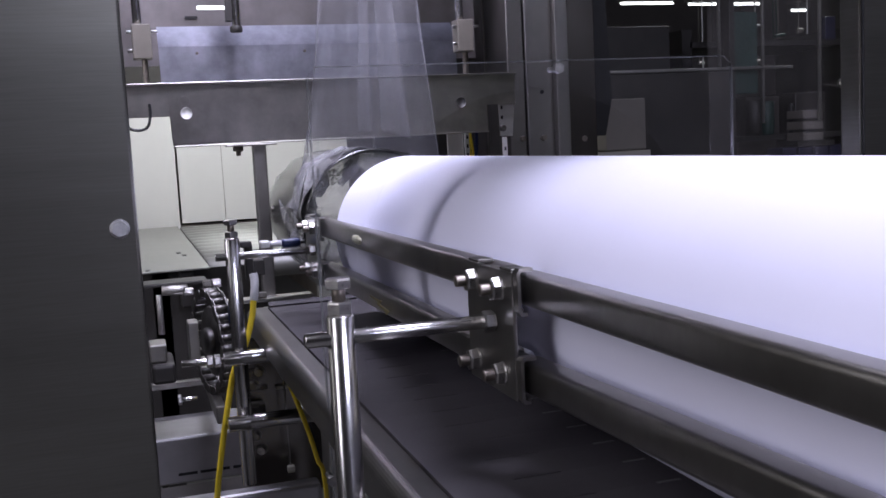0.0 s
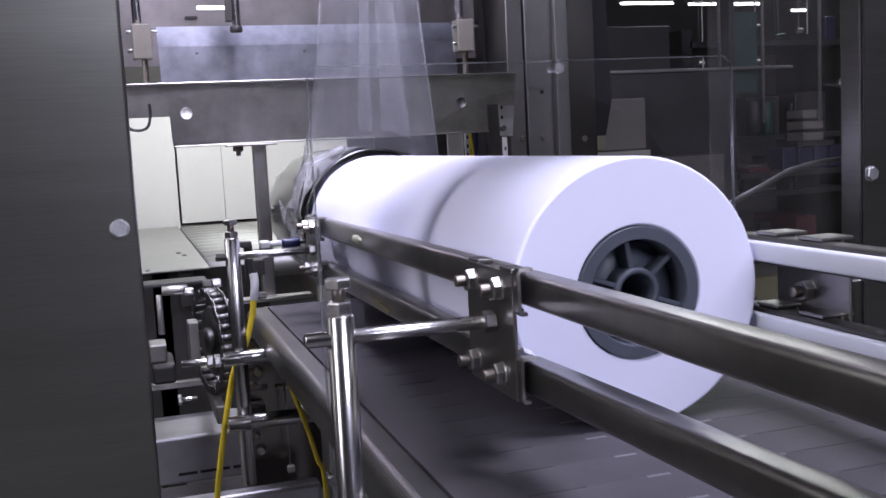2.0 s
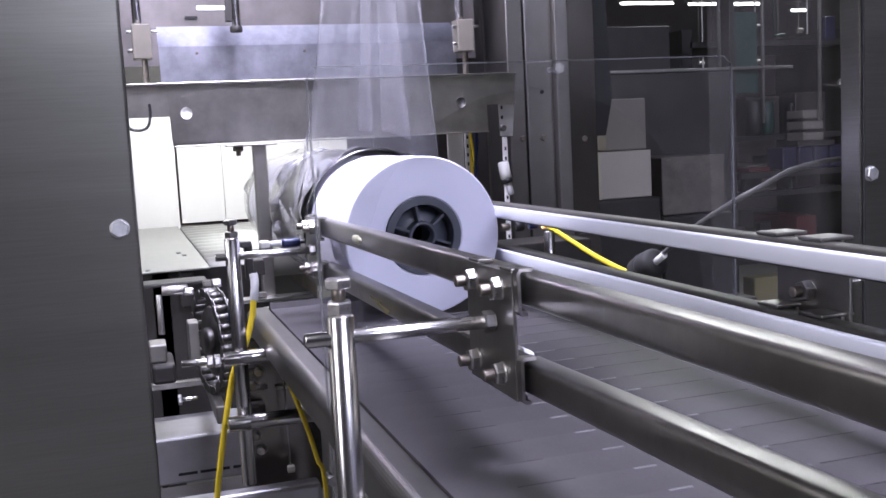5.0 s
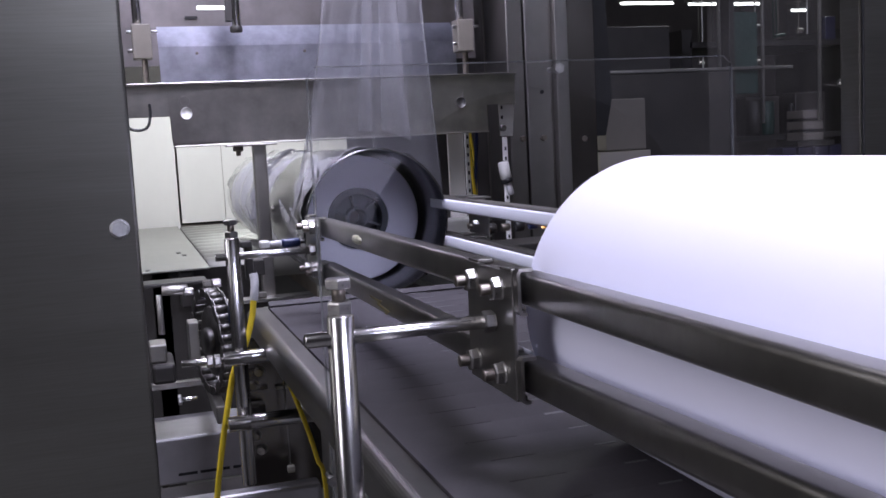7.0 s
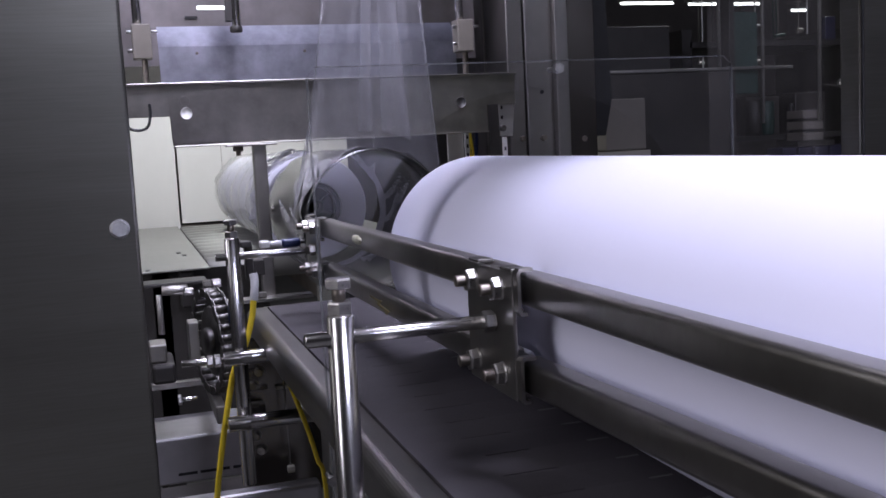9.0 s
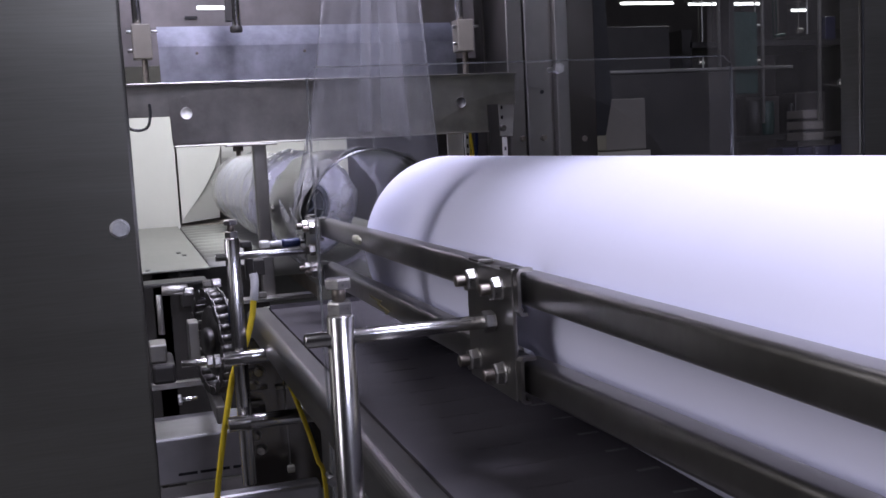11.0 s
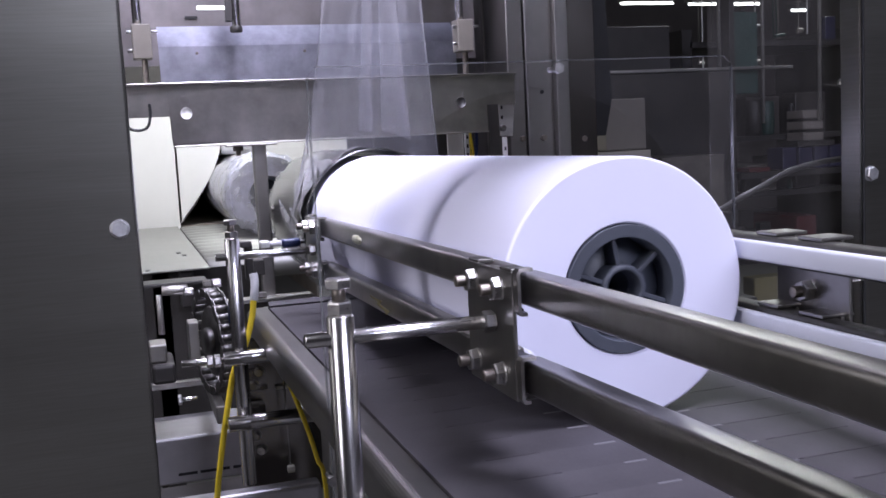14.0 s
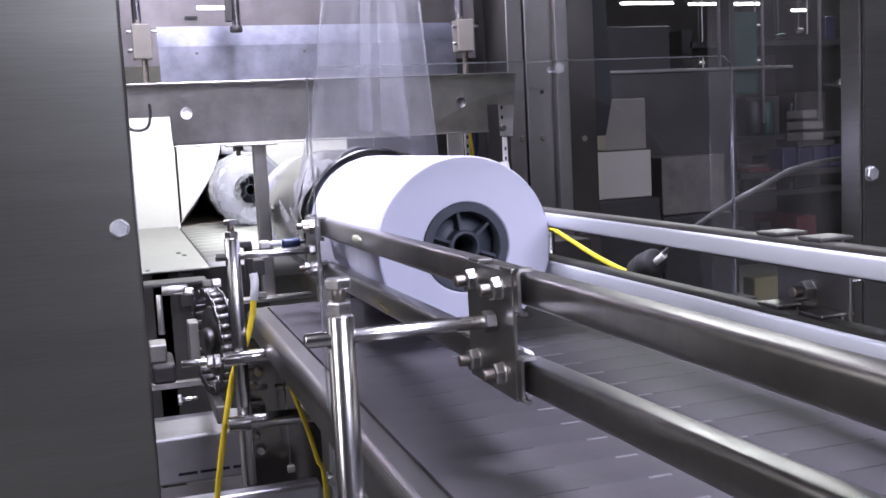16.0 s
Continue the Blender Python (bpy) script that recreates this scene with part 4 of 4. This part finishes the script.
cable("yellow_cable", [(0.1655, 1.45, 0.985), (0.1615, 1.45, 0.960), (0.152, 1.45, 0.928), (0.140, 1.45, 0.902), (0.128, 1.45, 0.877), (0.112, 1.45, 0.807), (0.101, 1.45, 0.752), (0.092, 1.45, 0.697), (0.086, 1.45, 0.63), (0.084, 1.45, 0.55), (0.084, 1.45, 0.2)], 0.0045, YELLOW, "yellow sensor cable hanging beside the frame")
cable("grey_hose", [(0.168, 1.455, 1.022), (0.169, 1.453, 1.012), (0.168, 1.45, 1.000), (0.1655, 1.45, 0.984)], 0.0062, GREYHOSE, "short grey hose end on the yellow cable")
cable("blue_hose", [(0.155, 1.62, 0.985), (0.150, 1.62, 0.955), (0.150, 1.64, 0.92)], 0.006, BLUE, "blue air hose by the drive")
# This thin cable is added in place of a yellow reflection by the frame
cable("yellow_cable", [(0.180, 1.28, 0.915), (0.186, 1.28, 0.89), (0.200, 1.28, 0.845), (0.214, 1.28, 0.79), (0.224, 1.28, 0.72), (0.226, 1.28, 0.3)], 0.0032, YELLOW, "thin yellow cable standing in for a reflection by the frame")
cable("black_cable", [(0.0, 2.042, 1.30), (0.012, 2.042, 1.262), (0.03, 2.042, 1.250), (0.052, 2.042, 1.254), (0.060, 2.044, 1.278), (0.060, 2.046, 1.30)], 0.0028, BLACK, "black cable looped under the beam")
cable("grey_cable", [(0.90, 1.02, 1.150), (0.863, 1.02, 1.1537), (0.8175, 1.03, 1.1497), (0.790, 1.05, 1.141), (0.778, 1.09, 1.122), (0.757, 1.122, 1.102), (0.75, 1.207, 1.063), (0.75, 1.298, 1.016)], 0.0036, CABLE_GREY, "grey cable drooping to a sensor plug")


def build_plug():
    p = thing("sensor_plug", (0.75, 1.34, 0.99), "black sensor plug on a grey cable", "sensor")
    part("body", smooth(rod(B(), (0.750, 1.375, 0.980), (0.750, 1.315, 1.004), 0.022, 16, 0.007)), RUBBER, p)
    part("ring", rod(B(), (0.750, 1.352, 0.9892), (0.750, 1.344, 0.9924), 0.0235, 18), RUBBER, p, "dark clamping ring")
    part("collar", rod(B(), (0.750, 1.318, 1.002), (0.750, 1.292, 1.016), 0.0055, 14), WHITE_PL, p, "pale cable collar")
    cable("yellow_cable", [(0.75, 1.370, 0.972), (0.75, 1.50, 0.989), (0.75, 1.60, 1.008), (0.75, 1.71, 1.029), (0.76, 1.85, 1.04)], 0.0042, YELLOW, "yellow cable at the black sensor plug")


build_plug()


def build_sensor_block():
    s = thing("sensor_block", (0.25, 1.5, 1.06), "white and blue sensor block on the rail's end", "sensor")
    part("white_head", smooth(box(B(), 0.1845, 0.1990, 1.48, 1.50, 1.0545, 1.0655, 0.003, 3)), WHITE_PL, s)
    part("clear_sleeve", smooth(rod(B(), (0.1985, 1.49, 1.0595), (0.2175, 1.49, 1.0600), 0.0045, 14, 0.001)), GREYHOSE, s, "translucent grey sleeve")
    part("blue_body", smooth(box(B(), 0.217, 0.245, 1.48, 1.50, 1.0530, 1.0655, 0.004, 3)), BLUE, s, "dark blue housing")
    part("cable_gland", rod(B(), (0.2448, 1.49, 1.0595), (0.253, 1.49, 1.0595), 0.003), BLACK, s)


build_sensor_block()


# ---------------------------------------------------------------- far side of the machine
def build_far_side():
    c = thing("machine_column", (0.95, 2.30, 0), "tall dull stainless machine column with bolts", "column")
    part("face", box(B(), 0.943, 1.125, 2.25, 2.40, 0.0, 2.2, 0.003), STEEL_COLUMN, c)
    part("side_flange", box(B(), 0.897, 0.940, 2.252, 2.40, 0.0, 2.2, 0.003), STEEL_COLUMN, c, "folded side flange")
    part("fold", box(B(), 1.012, 1.046, 2.226, 2.249, 0.0, 2.2, 0.003), STEEL_COLUMN, c, "raised fold of the column")
    part("hinge_strip", box(B(), 1.049, 1.123, 2.240, 2.249, 0.0, 2.2, 0.002), STEEL_DARK, c, "darker strip beside the raised fold")
    for x, z in ((0.926, 1.193), (0.980, 1.193), (1.088, 1.186)):
        part("bolt", hexnut(B(), (x, 2.25, z), (x, 2.236, z), 0.013), THREAD, c)
    part("screw_hole", rod(B(), (0.983, 2.2505, 1.304), (0.983, 2.2485, 1.304), 0.005, 16), BLACK, c)
    r = thing("mounting_rail", (0.74, 2.10, 0.9), "pale perforated mounting rail with cable runs", "mounting rail")
    part("strip", box(B(), 0.700, 0.738, 2.14, 2.146, 0.90, 1.30, 0.001), WHITE_PANEL, r)
    part("perforated_strip", box(B(), 0.739, 0.748, 2.13, 2.14, 0.90, 1.30, 0.001), WHITE_PL, r)
    for i in range(12):
        part("slot", box(B(), 0.7415, 0.7455, 2.1288, 2.1299, 1.04 + i * 0.02, 1.048 + i * 0.02), BLACK, r)
    # A flat sheet painted dark in place of the cavity's shade
    part("back", box(B(), 0.60, 0.90, 2.42, 2.43, 0.5, 2.0), DARKBOX, r, "dark sheet standing in for shade behind the rail")
    q = thing("mounting_rail", (0.86, 2.10, 0.9), "pale perforated mounting rail on the column", "mounting rail")
    part("plate", plate(B(), [(0.811, 1.2758), (0.849, 1.2745), (0.842, 1.2014), (0.8125, 1.2028)], "y", 2.10, 2.104), WHITE_PL, q)
    part("perforated_strip", box(B(), 0.8165, 0.8285, 2.10, 2.104, 0.92, 1.20, 0.001), WHITE_PL, q)
    for i in range(10):
        part("slot", box(B(), 0.8205, 0.8245, 2.0985, 2.0995, 0.972 + i * 0.022, 0.980 + i * 0.022), BLACK, q)
    for z in (1.262, 1.240):
        part("slot", box(B(), 0.8155, 0.8195, 2.0985, 2.0995, z, z + 0.008), BLACK, q)
    part("knob", rod(B(), (0.8155, 2.0995, 1.220), (0.8155, 2.085, 1.220), 0.007), BOLT, q)
    cable("yellow_cable", [(0.752, 2.16, 1.33), (0.754, 2.16, 1.24), (0.760, 2.16, 1.15), (0.768, 2.16, 1.05)], 0.004, YELLOW, "yellow cable run inside the machine")
    cable("yellow_cable", [(0.758, 2.17, 1.33), (0.762, 2.17, 1.24), (0.772, 2.17, 1.15), (0.774, 2.17, 1.05)], 0.003, YELLOW, "yellow cable run inside the machine")
    cable("blue_hose", [(0.778, 2.16, 1.33), (0.776, 2.16, 1.2), (0.770, 2.16, 1.12), (0.768, 2.17, 1.05)], 0.004, BLUE, "blue air hose inside the machine")
    v = thing("air_valve", (0.82, 2.1, 1.1), "white air valve with a grey hose", "valve")
    part("body", smooth(rod(B(), (0.815, 2.1, 1.145), (0.822, 2.1, 1.105), 0.013, 16, 0.004)), WHITE_PL, v)
    part("ring", rod(B(), (0.822, 2.1, 1.107), (0.825, 2.1, 1.098), 0.014, 16), BLACK, v)
    part("nozzle", rod(B(), (0.825, 2.1, 1.098), (0.832, 2.1, 1.07), 0.008, 14), GREYHOSE, v)
    s = thing("valve_row", (0.8, 1.9, 1.0), "row of small air fittings with a lit sensor", "fitting")
    for i in range(6):
        x = 0.66 + 0.03 * i
        part("fitting", rod(B(), (x, 1.88, 1.018), (x + 0.018, 1.88, 1.018), 0.008 + 0.003 * (i % 2), 12), (BOLT, DARKBOX, THREAD, BLACK, BLUE, WHITE_PL)[i], s)
    part("lit_sensor", rod(B(), (0.80, 1.86, 1.019), (0.818, 1.86, 1.019), 0.006, 12), LED, s, "orange lit sensor")
    part("bracket", box(B(), 0.585, 0.665, 1.84, 1.90, 0.985, 1.045, 0.003), PALE_PLATE, s)
    part("base", box(B(), 0.59, 0.90, 1.84, 1.96, 0.94, 0.985, 0.002), DARKBOX, s)
    k = thing("dark_cabinet", (1.1, 2.6, 0), "dark grey control cabinet beyond the column", "cabinet")
    part("body", box(B(), 1.13, 1.22, 2.45, 2.9, 0.0, 2.2, 0.004), DARKBOX, k)
    part("arm", plate(B(), [(1.190, 1.19), (1.228, 1.19), (1.250, 1.29), (1.245, 1.40), (1.235, 1.60), (1.190, 1.60)], "y", 2.40, 2.449), BLACK, k, "black hanging arm")


build_far_side()


def build_background():
    """What shows dimly through the far window."""
    def carton(x0, x1, y, z0, z1, m, label):
        return solid("carton", box(B(), x0, x1, y, y + 0.3, z0, z1, 0.004), m, label, "carton")
    carton(1.535, 1.685, 3.0, 1.135, 1.305, CARTON, "pale grey carton on a stack")
    carton(1.50, 1.69, 2.98, 0.975, 1.132, WHITE_CARTON, "white carton on a stack")
    carton(1.77, 2.02, 3.05, 0.899, 1.10, GREY_CARTON, "grey wrapped carton on dark pallets")
    solid("pallet", box(B(), 1.76, 2.04, 3.03, 3.36, 0.602, 0.897, 0.01), DARKBOX, "dark stacked pallets under a grey carton", "pallet")
    solid("pallet", box(B(), 1.45, 2.08, 2.95, 3.38, 0.0, 0.60, 0.01), DARKBOX, "dark stacked pallets on the hall floor", "pallet")
    solid("pallet", box(B(), 1.48, 1.72, 2.97, 3.35, 0.602, 0.974, 0.01), DARKBOX, "dark stacked pallets under cartons", "pallet")
    m = thing("far_machine", (2.0, 3.5, 0), "dark grey machine housing across the aisle", "machine")
    part("housing", box(B(), 1.60, 2.285, 3.40, 4.0, 0.0, 1.412, 0.006), GREYBOX, m)
    part("top_edge", box(B(), 1.60, 2.57, 3.392, 3.42, 1.4135, 1.424, 0.001), STEEL_DULL, m, "thin bright steel edge")
    part("upright", box(B(), 2.286, 2.31, 3.40, 3.46, 0.0, 2.2, 0.002), DARKBOX, m)
    part("upper_panel", box(B(), 1.62, 2.2, 3.7, 3.75, 1.426, 1.62, 0.003), DARKBOX, m)
    part("screen", box(B(), 2.312, 2.44, 3.44, 3.46, 1.32, 1.64, 0.001), GREENB, m, "dull green mesh screen")
    r = thing("storage_rack", (3.0, 4.2, 0), "dark steel storage rack in the hall", "storage rack")
    for z in (0.55, 0.86, 1.12, 1.55):
        part("shelf", box(B(), 2.45, 4.6, 3.95, 4.5, z, z + 0.025), DARKBOX, r)
    for x in (2.41, 3.30, 4.6):
        part("upright", box(B(), x, x + 0.05, 3.95, 4.5, 0, 1.63), DARKBOX, r)
    rng = random.Random(9)
    for i in range(46):
        x0 = 2.47 + 2.0 * rng.random()
        z0 = (0.5755, 0.8855, 1.1455, 1.5755)[i % 4]
        w, hh = 0.02 + 0.08 * rng.random(), 0.03 + 0.14 * rng.random()
        y0 = 3.955 + 0.03 * rng.random()
        if rng.random() < 0.5:
            bm = rod(B(), (x0, y0 + 0.03, z0), (x0, y0 + 0.03, z0 + hh), w * 0.4, 12)
        else:
            bm = box(B(), x0, x0 + w, y0, y0 + 0.04, z0, z0 + hh, 0.003)
        solid("rack_item", bm, rng.choice((DARKBOX, GREYBOX, STEEL_DULL, BLACK, CARTON, BLUEB, STEEL_DARK, GREENB, WHITE_PL)), "small part kept on a rack shelf", "spare part", "spare parts on the rack")
    for x0, z0, z1 in ((2.50, 1.28, 2.1), (2.72, 1.2, 2.1), (3.02, 1.2, 2.1)):
        solid("hanging_pipe", rod(B(), (x0, 3.8, z0), (x0 + 0.02, 3.8, 4.6), 0.009, 10), STEEL_DULL, "thin steel pipe hanging from the ceiling", "pipe", "hanging pipes")
    x = 2.50
    for i in range(18):
        w = 0.10 + 0.12 * rng.random()
        z = (0.575, 0.885, 1.145)[i % 3]
        solid("storage_bin", box(B(), x, x + w, 4.0, 4.35, z, z + 0.10 + 0.12 * rng.random(), 0.008), (DARKBOX, GREYBOX, BLUEB, DARKBOX, CARTON, GREYBOX, REDB)[i % 7], "storage bin on a rack shelf", "storage bin", "bins on the rack")
        if i % 3 == 2:
            x += 0.27
    for i in range(16):
        x0, z0 = 2.25 + 1.5 * rng.random(), 1.50 + 0.26 * rng.random()
        y0 = 4.62 + 0.4 * rng.random()
        bm = rod(B(), (x0, y0, z0), (x0 + 0.03 + 0.05 * rng.random(), y0, z0 + 0.01 * rng.random()), 0.006 + 0.012 * rng.random(), 10)
        rod(bm, (x0 + 0.01, y0, z0), (x0 + 0.01, y0, 4.6), 0.0035, 8)
        solid("hanging_fitting", bm, rng.choice((STEEL_DULL, CARTON, GREYBOX, WHITE_PL, GREENB)), "small fitting hanging on a thin wire", "fitting", "hanging fittings in the hall")
    for z in (1.112, 1.162, 1.212):
        solid("paper_stack", box(B(), 2.945, 3.055, 3.82, 3.94, z, z + 0.036, 0.004), CARTON, "pale stack of folded sheets on a rack", "paper stack", "stacks of sheets on the rack")
    for i in range(5):
        solid("storage_bin", box(B(), 2.835 + 0.085 * i, 2.91 + 0.085 * i, 3.82, 3.94, 0.985, 1.085, 0.006), BLUEB, "dark blue storage bin in a row", "storage bin", "bins on the rack")
    solid("bin_board", box(B(), 2.60, 3.30, 3.80, 3.945, 0.955, 0.984, 0.003), DARKBOX, "dark board carrying bins at the rack's front", "shelf")
    solid("sheet_board", box(B(), 2.90, 3.10, 3.80, 3.945, 1.086, 1.111, 0.003), DARKBOX, "dark board carrying sheets at the rack's front", "shelf")
    solid("red_tray", box(B(), 2.65, 2.76, 3.81, 3.92, 0.9845, 1.004, 0.003), REDB, "flat red tray on a dark board", "tray")
    solid("yellow_crate", box(B(), 2.31, 2.50, 3.3, 3.38, 0.48, 0.60, 0.006), OCHRE, "dull yellow crate beyond the rails", "crate")
    solid("crate_stack", box(B(), 2.28, 2.55, 3.25, 3.39, 0.0, 0.478, 0.01), DARKBOX, "dark crates under a yellow crate", "crate")
    # The pair at y -1.6 is unseen, added for the steel to mirror
    for x0, x1, y, z in ((-0.5, 0.4, -1.6, 2.33), (0.9, 1.8, -1.6, 2.33), (3.21, 3.60, 6.0, 2.030), (3.72, 4.28, 6.0, 2.020), (4.54, 4.66, 6.0, 1.972)):
        f = thing("ceiling_light", ((x0 + x1) / 2, y, z), "long white fluorescent ceiling light", "ceiling light", "hall ceiling lights")
        part("tube", rod(B(), (x0, y, z), (x1, y, z), 0.008), GLOW, f)
        part("housing", box(B(), x0, x1, y - 0.05, y + 0.05, z + 0.0085, z + 0.05, 0.004), DARKBOX, f)
        for x in (x0 + 0.05, x1 - 0.05):
            part("chain", rod(B(), (x, y, z + 0.05), (x, y, 4.6), 0.004, 8), STEEL_DULL, f)


build_background()


def build_window():
    w = thing("window_screen", (0.75, 1.02, 1.0), "clear side guard window beside the line", "guard window")
    part("pane", box(B(), 0.645, 0.850, 1.000, 1.003, 0.5, 1.9), WINDOW, w)
    b = part("bolt", hexnut(B(), (0.826, 1.000, 1.244), (0.826, 0.990, 1.244), 0.012), BOLT, w)
    part("stem", rod(B(), (0.826, 0.992, 1.244), (0.816, 0.986, 1.244), 0.004), BOLT, b)


build_window()


# ---------------------------------------------------------------- what moves
def running(t):
    """Seconds for which the line has run by t; it halts once."""
    return t - max(0.0, min(t, PAUSE[1]) - PAUSE[0])


def travel(t):
    """Metres that the belt has run by t; it drags a little near 15 s."""
    drag = 0.0
    for (t0, d0), (t1, d1) in zip(DRAG, DRAG[1:]):
        if t0 <= t <= t1:
            drag = d0 + (d1 - d0) * (t - t0) / (t1 - t0)
    return SPEED * running(t) + drag


def loop_pose(s):
    """The pose of a belt row at the distance s round the belt's loop, in the conveyor's space."""
    s %= LOOP
    y0, arc = -3.17 - 0.4, math.pi * NOSE
    zc = BELT - NOSE
    run = (LOOP - 2 * arc) / 2
    if s < run:
        return pose(0, y0 + s, BELT)
    s -= run
    if s < arc:
        a = s / NOSE
        return pose(0, y0 + run + NOSE * math.sin(a), zc + NOSE * math.cos(a), -math.degrees(a))
    s -= arc
    if s < run:
        return pose(0, y0 + run - s, zc - NOSE, -180)
    a = (s - run) / NOSE
    return pose(0, y0 - NOSE * math.sin(a), zc - NOSE * math.cos(a), -180 - math.degrees(a))


def motions():
    times = sorted({round(i * 0.25, 2) for i in range(65)} | {PAUSE[0], PAUSE[1]})
    ya, yb = 1.056 - travel(3.5), 1.184 - travel(16.0)
    walk(ROLL_A, [(t, pose(AX, ya + travel(t), AZ)) for t in times])
    walk(ROLL_B, [(t, pose(AX, yb + travel(t), AZ)) for t in times])
    # each film length waits on the forming tube until the roll draws it along
    for i, (film, along) in enumerate(FILM_WRAPS):
        rows = []
        for t in times:
            y = ya + travel(t)
            # first length hides from view in the roll; at halt it caps the rear
            rows.append((t, pose(AX, max(1.665, y + along, min(2.26, y + 0.5) if i == 0 else 0.0), AZ)))
        walk(film, rows)
    for i, row in enumerate(BELT_ROWS):
        walk(row, [(t, loop_pose(i * PITCH + travel(t))) for t in times])
    sway = [(0, -0.022), (2.5, -0.012), (3.5, -0.006), (6.5, 0.004), (7.5, 0.008), (9, 0.0), (12, 0.004), (14, 0.006), (16, -0.002)]
    walk(FILM_WEB, [(t, pose(AX, 1.70, 1.2, 0, d * 60, 0)) for t, d in sway])
    # the roll's front end pushes the strips in as it enters the tunnel
    pushes = ((0, 0), (9.0, 0), (9.4, 0.12), (9.6, 0.2), (10.9, 0.22), (11.05, 0.6), (11.2, 1), (16, 1))
    hinge = Vector((0.338 - 0.186, 0, 1.225 - 1.300))
    axis = Vector((-0.152, 0, -0.263)).normalized()
    walk(FLAP, [(t, Matrix.Translation(hinge) @ Matrix.Rotation(radians(-78 * k), 4, axis) @ Matrix.Translation(-hinge)) for t, k in pushes])
    leans = ([min(89, max(0, 30 * (k - 2))) for k in range(14)], [min(8, k) for k in range(14)])
    twists = ([0] * 14, [-min(8, k) for k in range(14)])
    for (segs, step), lean, twist in zip(STRIPS, leans, twists):
        for k, seg in enumerate(segs):
            rows = []
            for t, push in pushes:
                y = sum(step * math.sin(radians(a * push)) for a in lean[:k])
                z = -sum(step * math.cos(radians(a * push)) for a in lean[:k])
                rows.append((t, pose(0, y, z, lean[k] * push, 0, twist[k] * push)))
            walk(seg, rows)


motions()
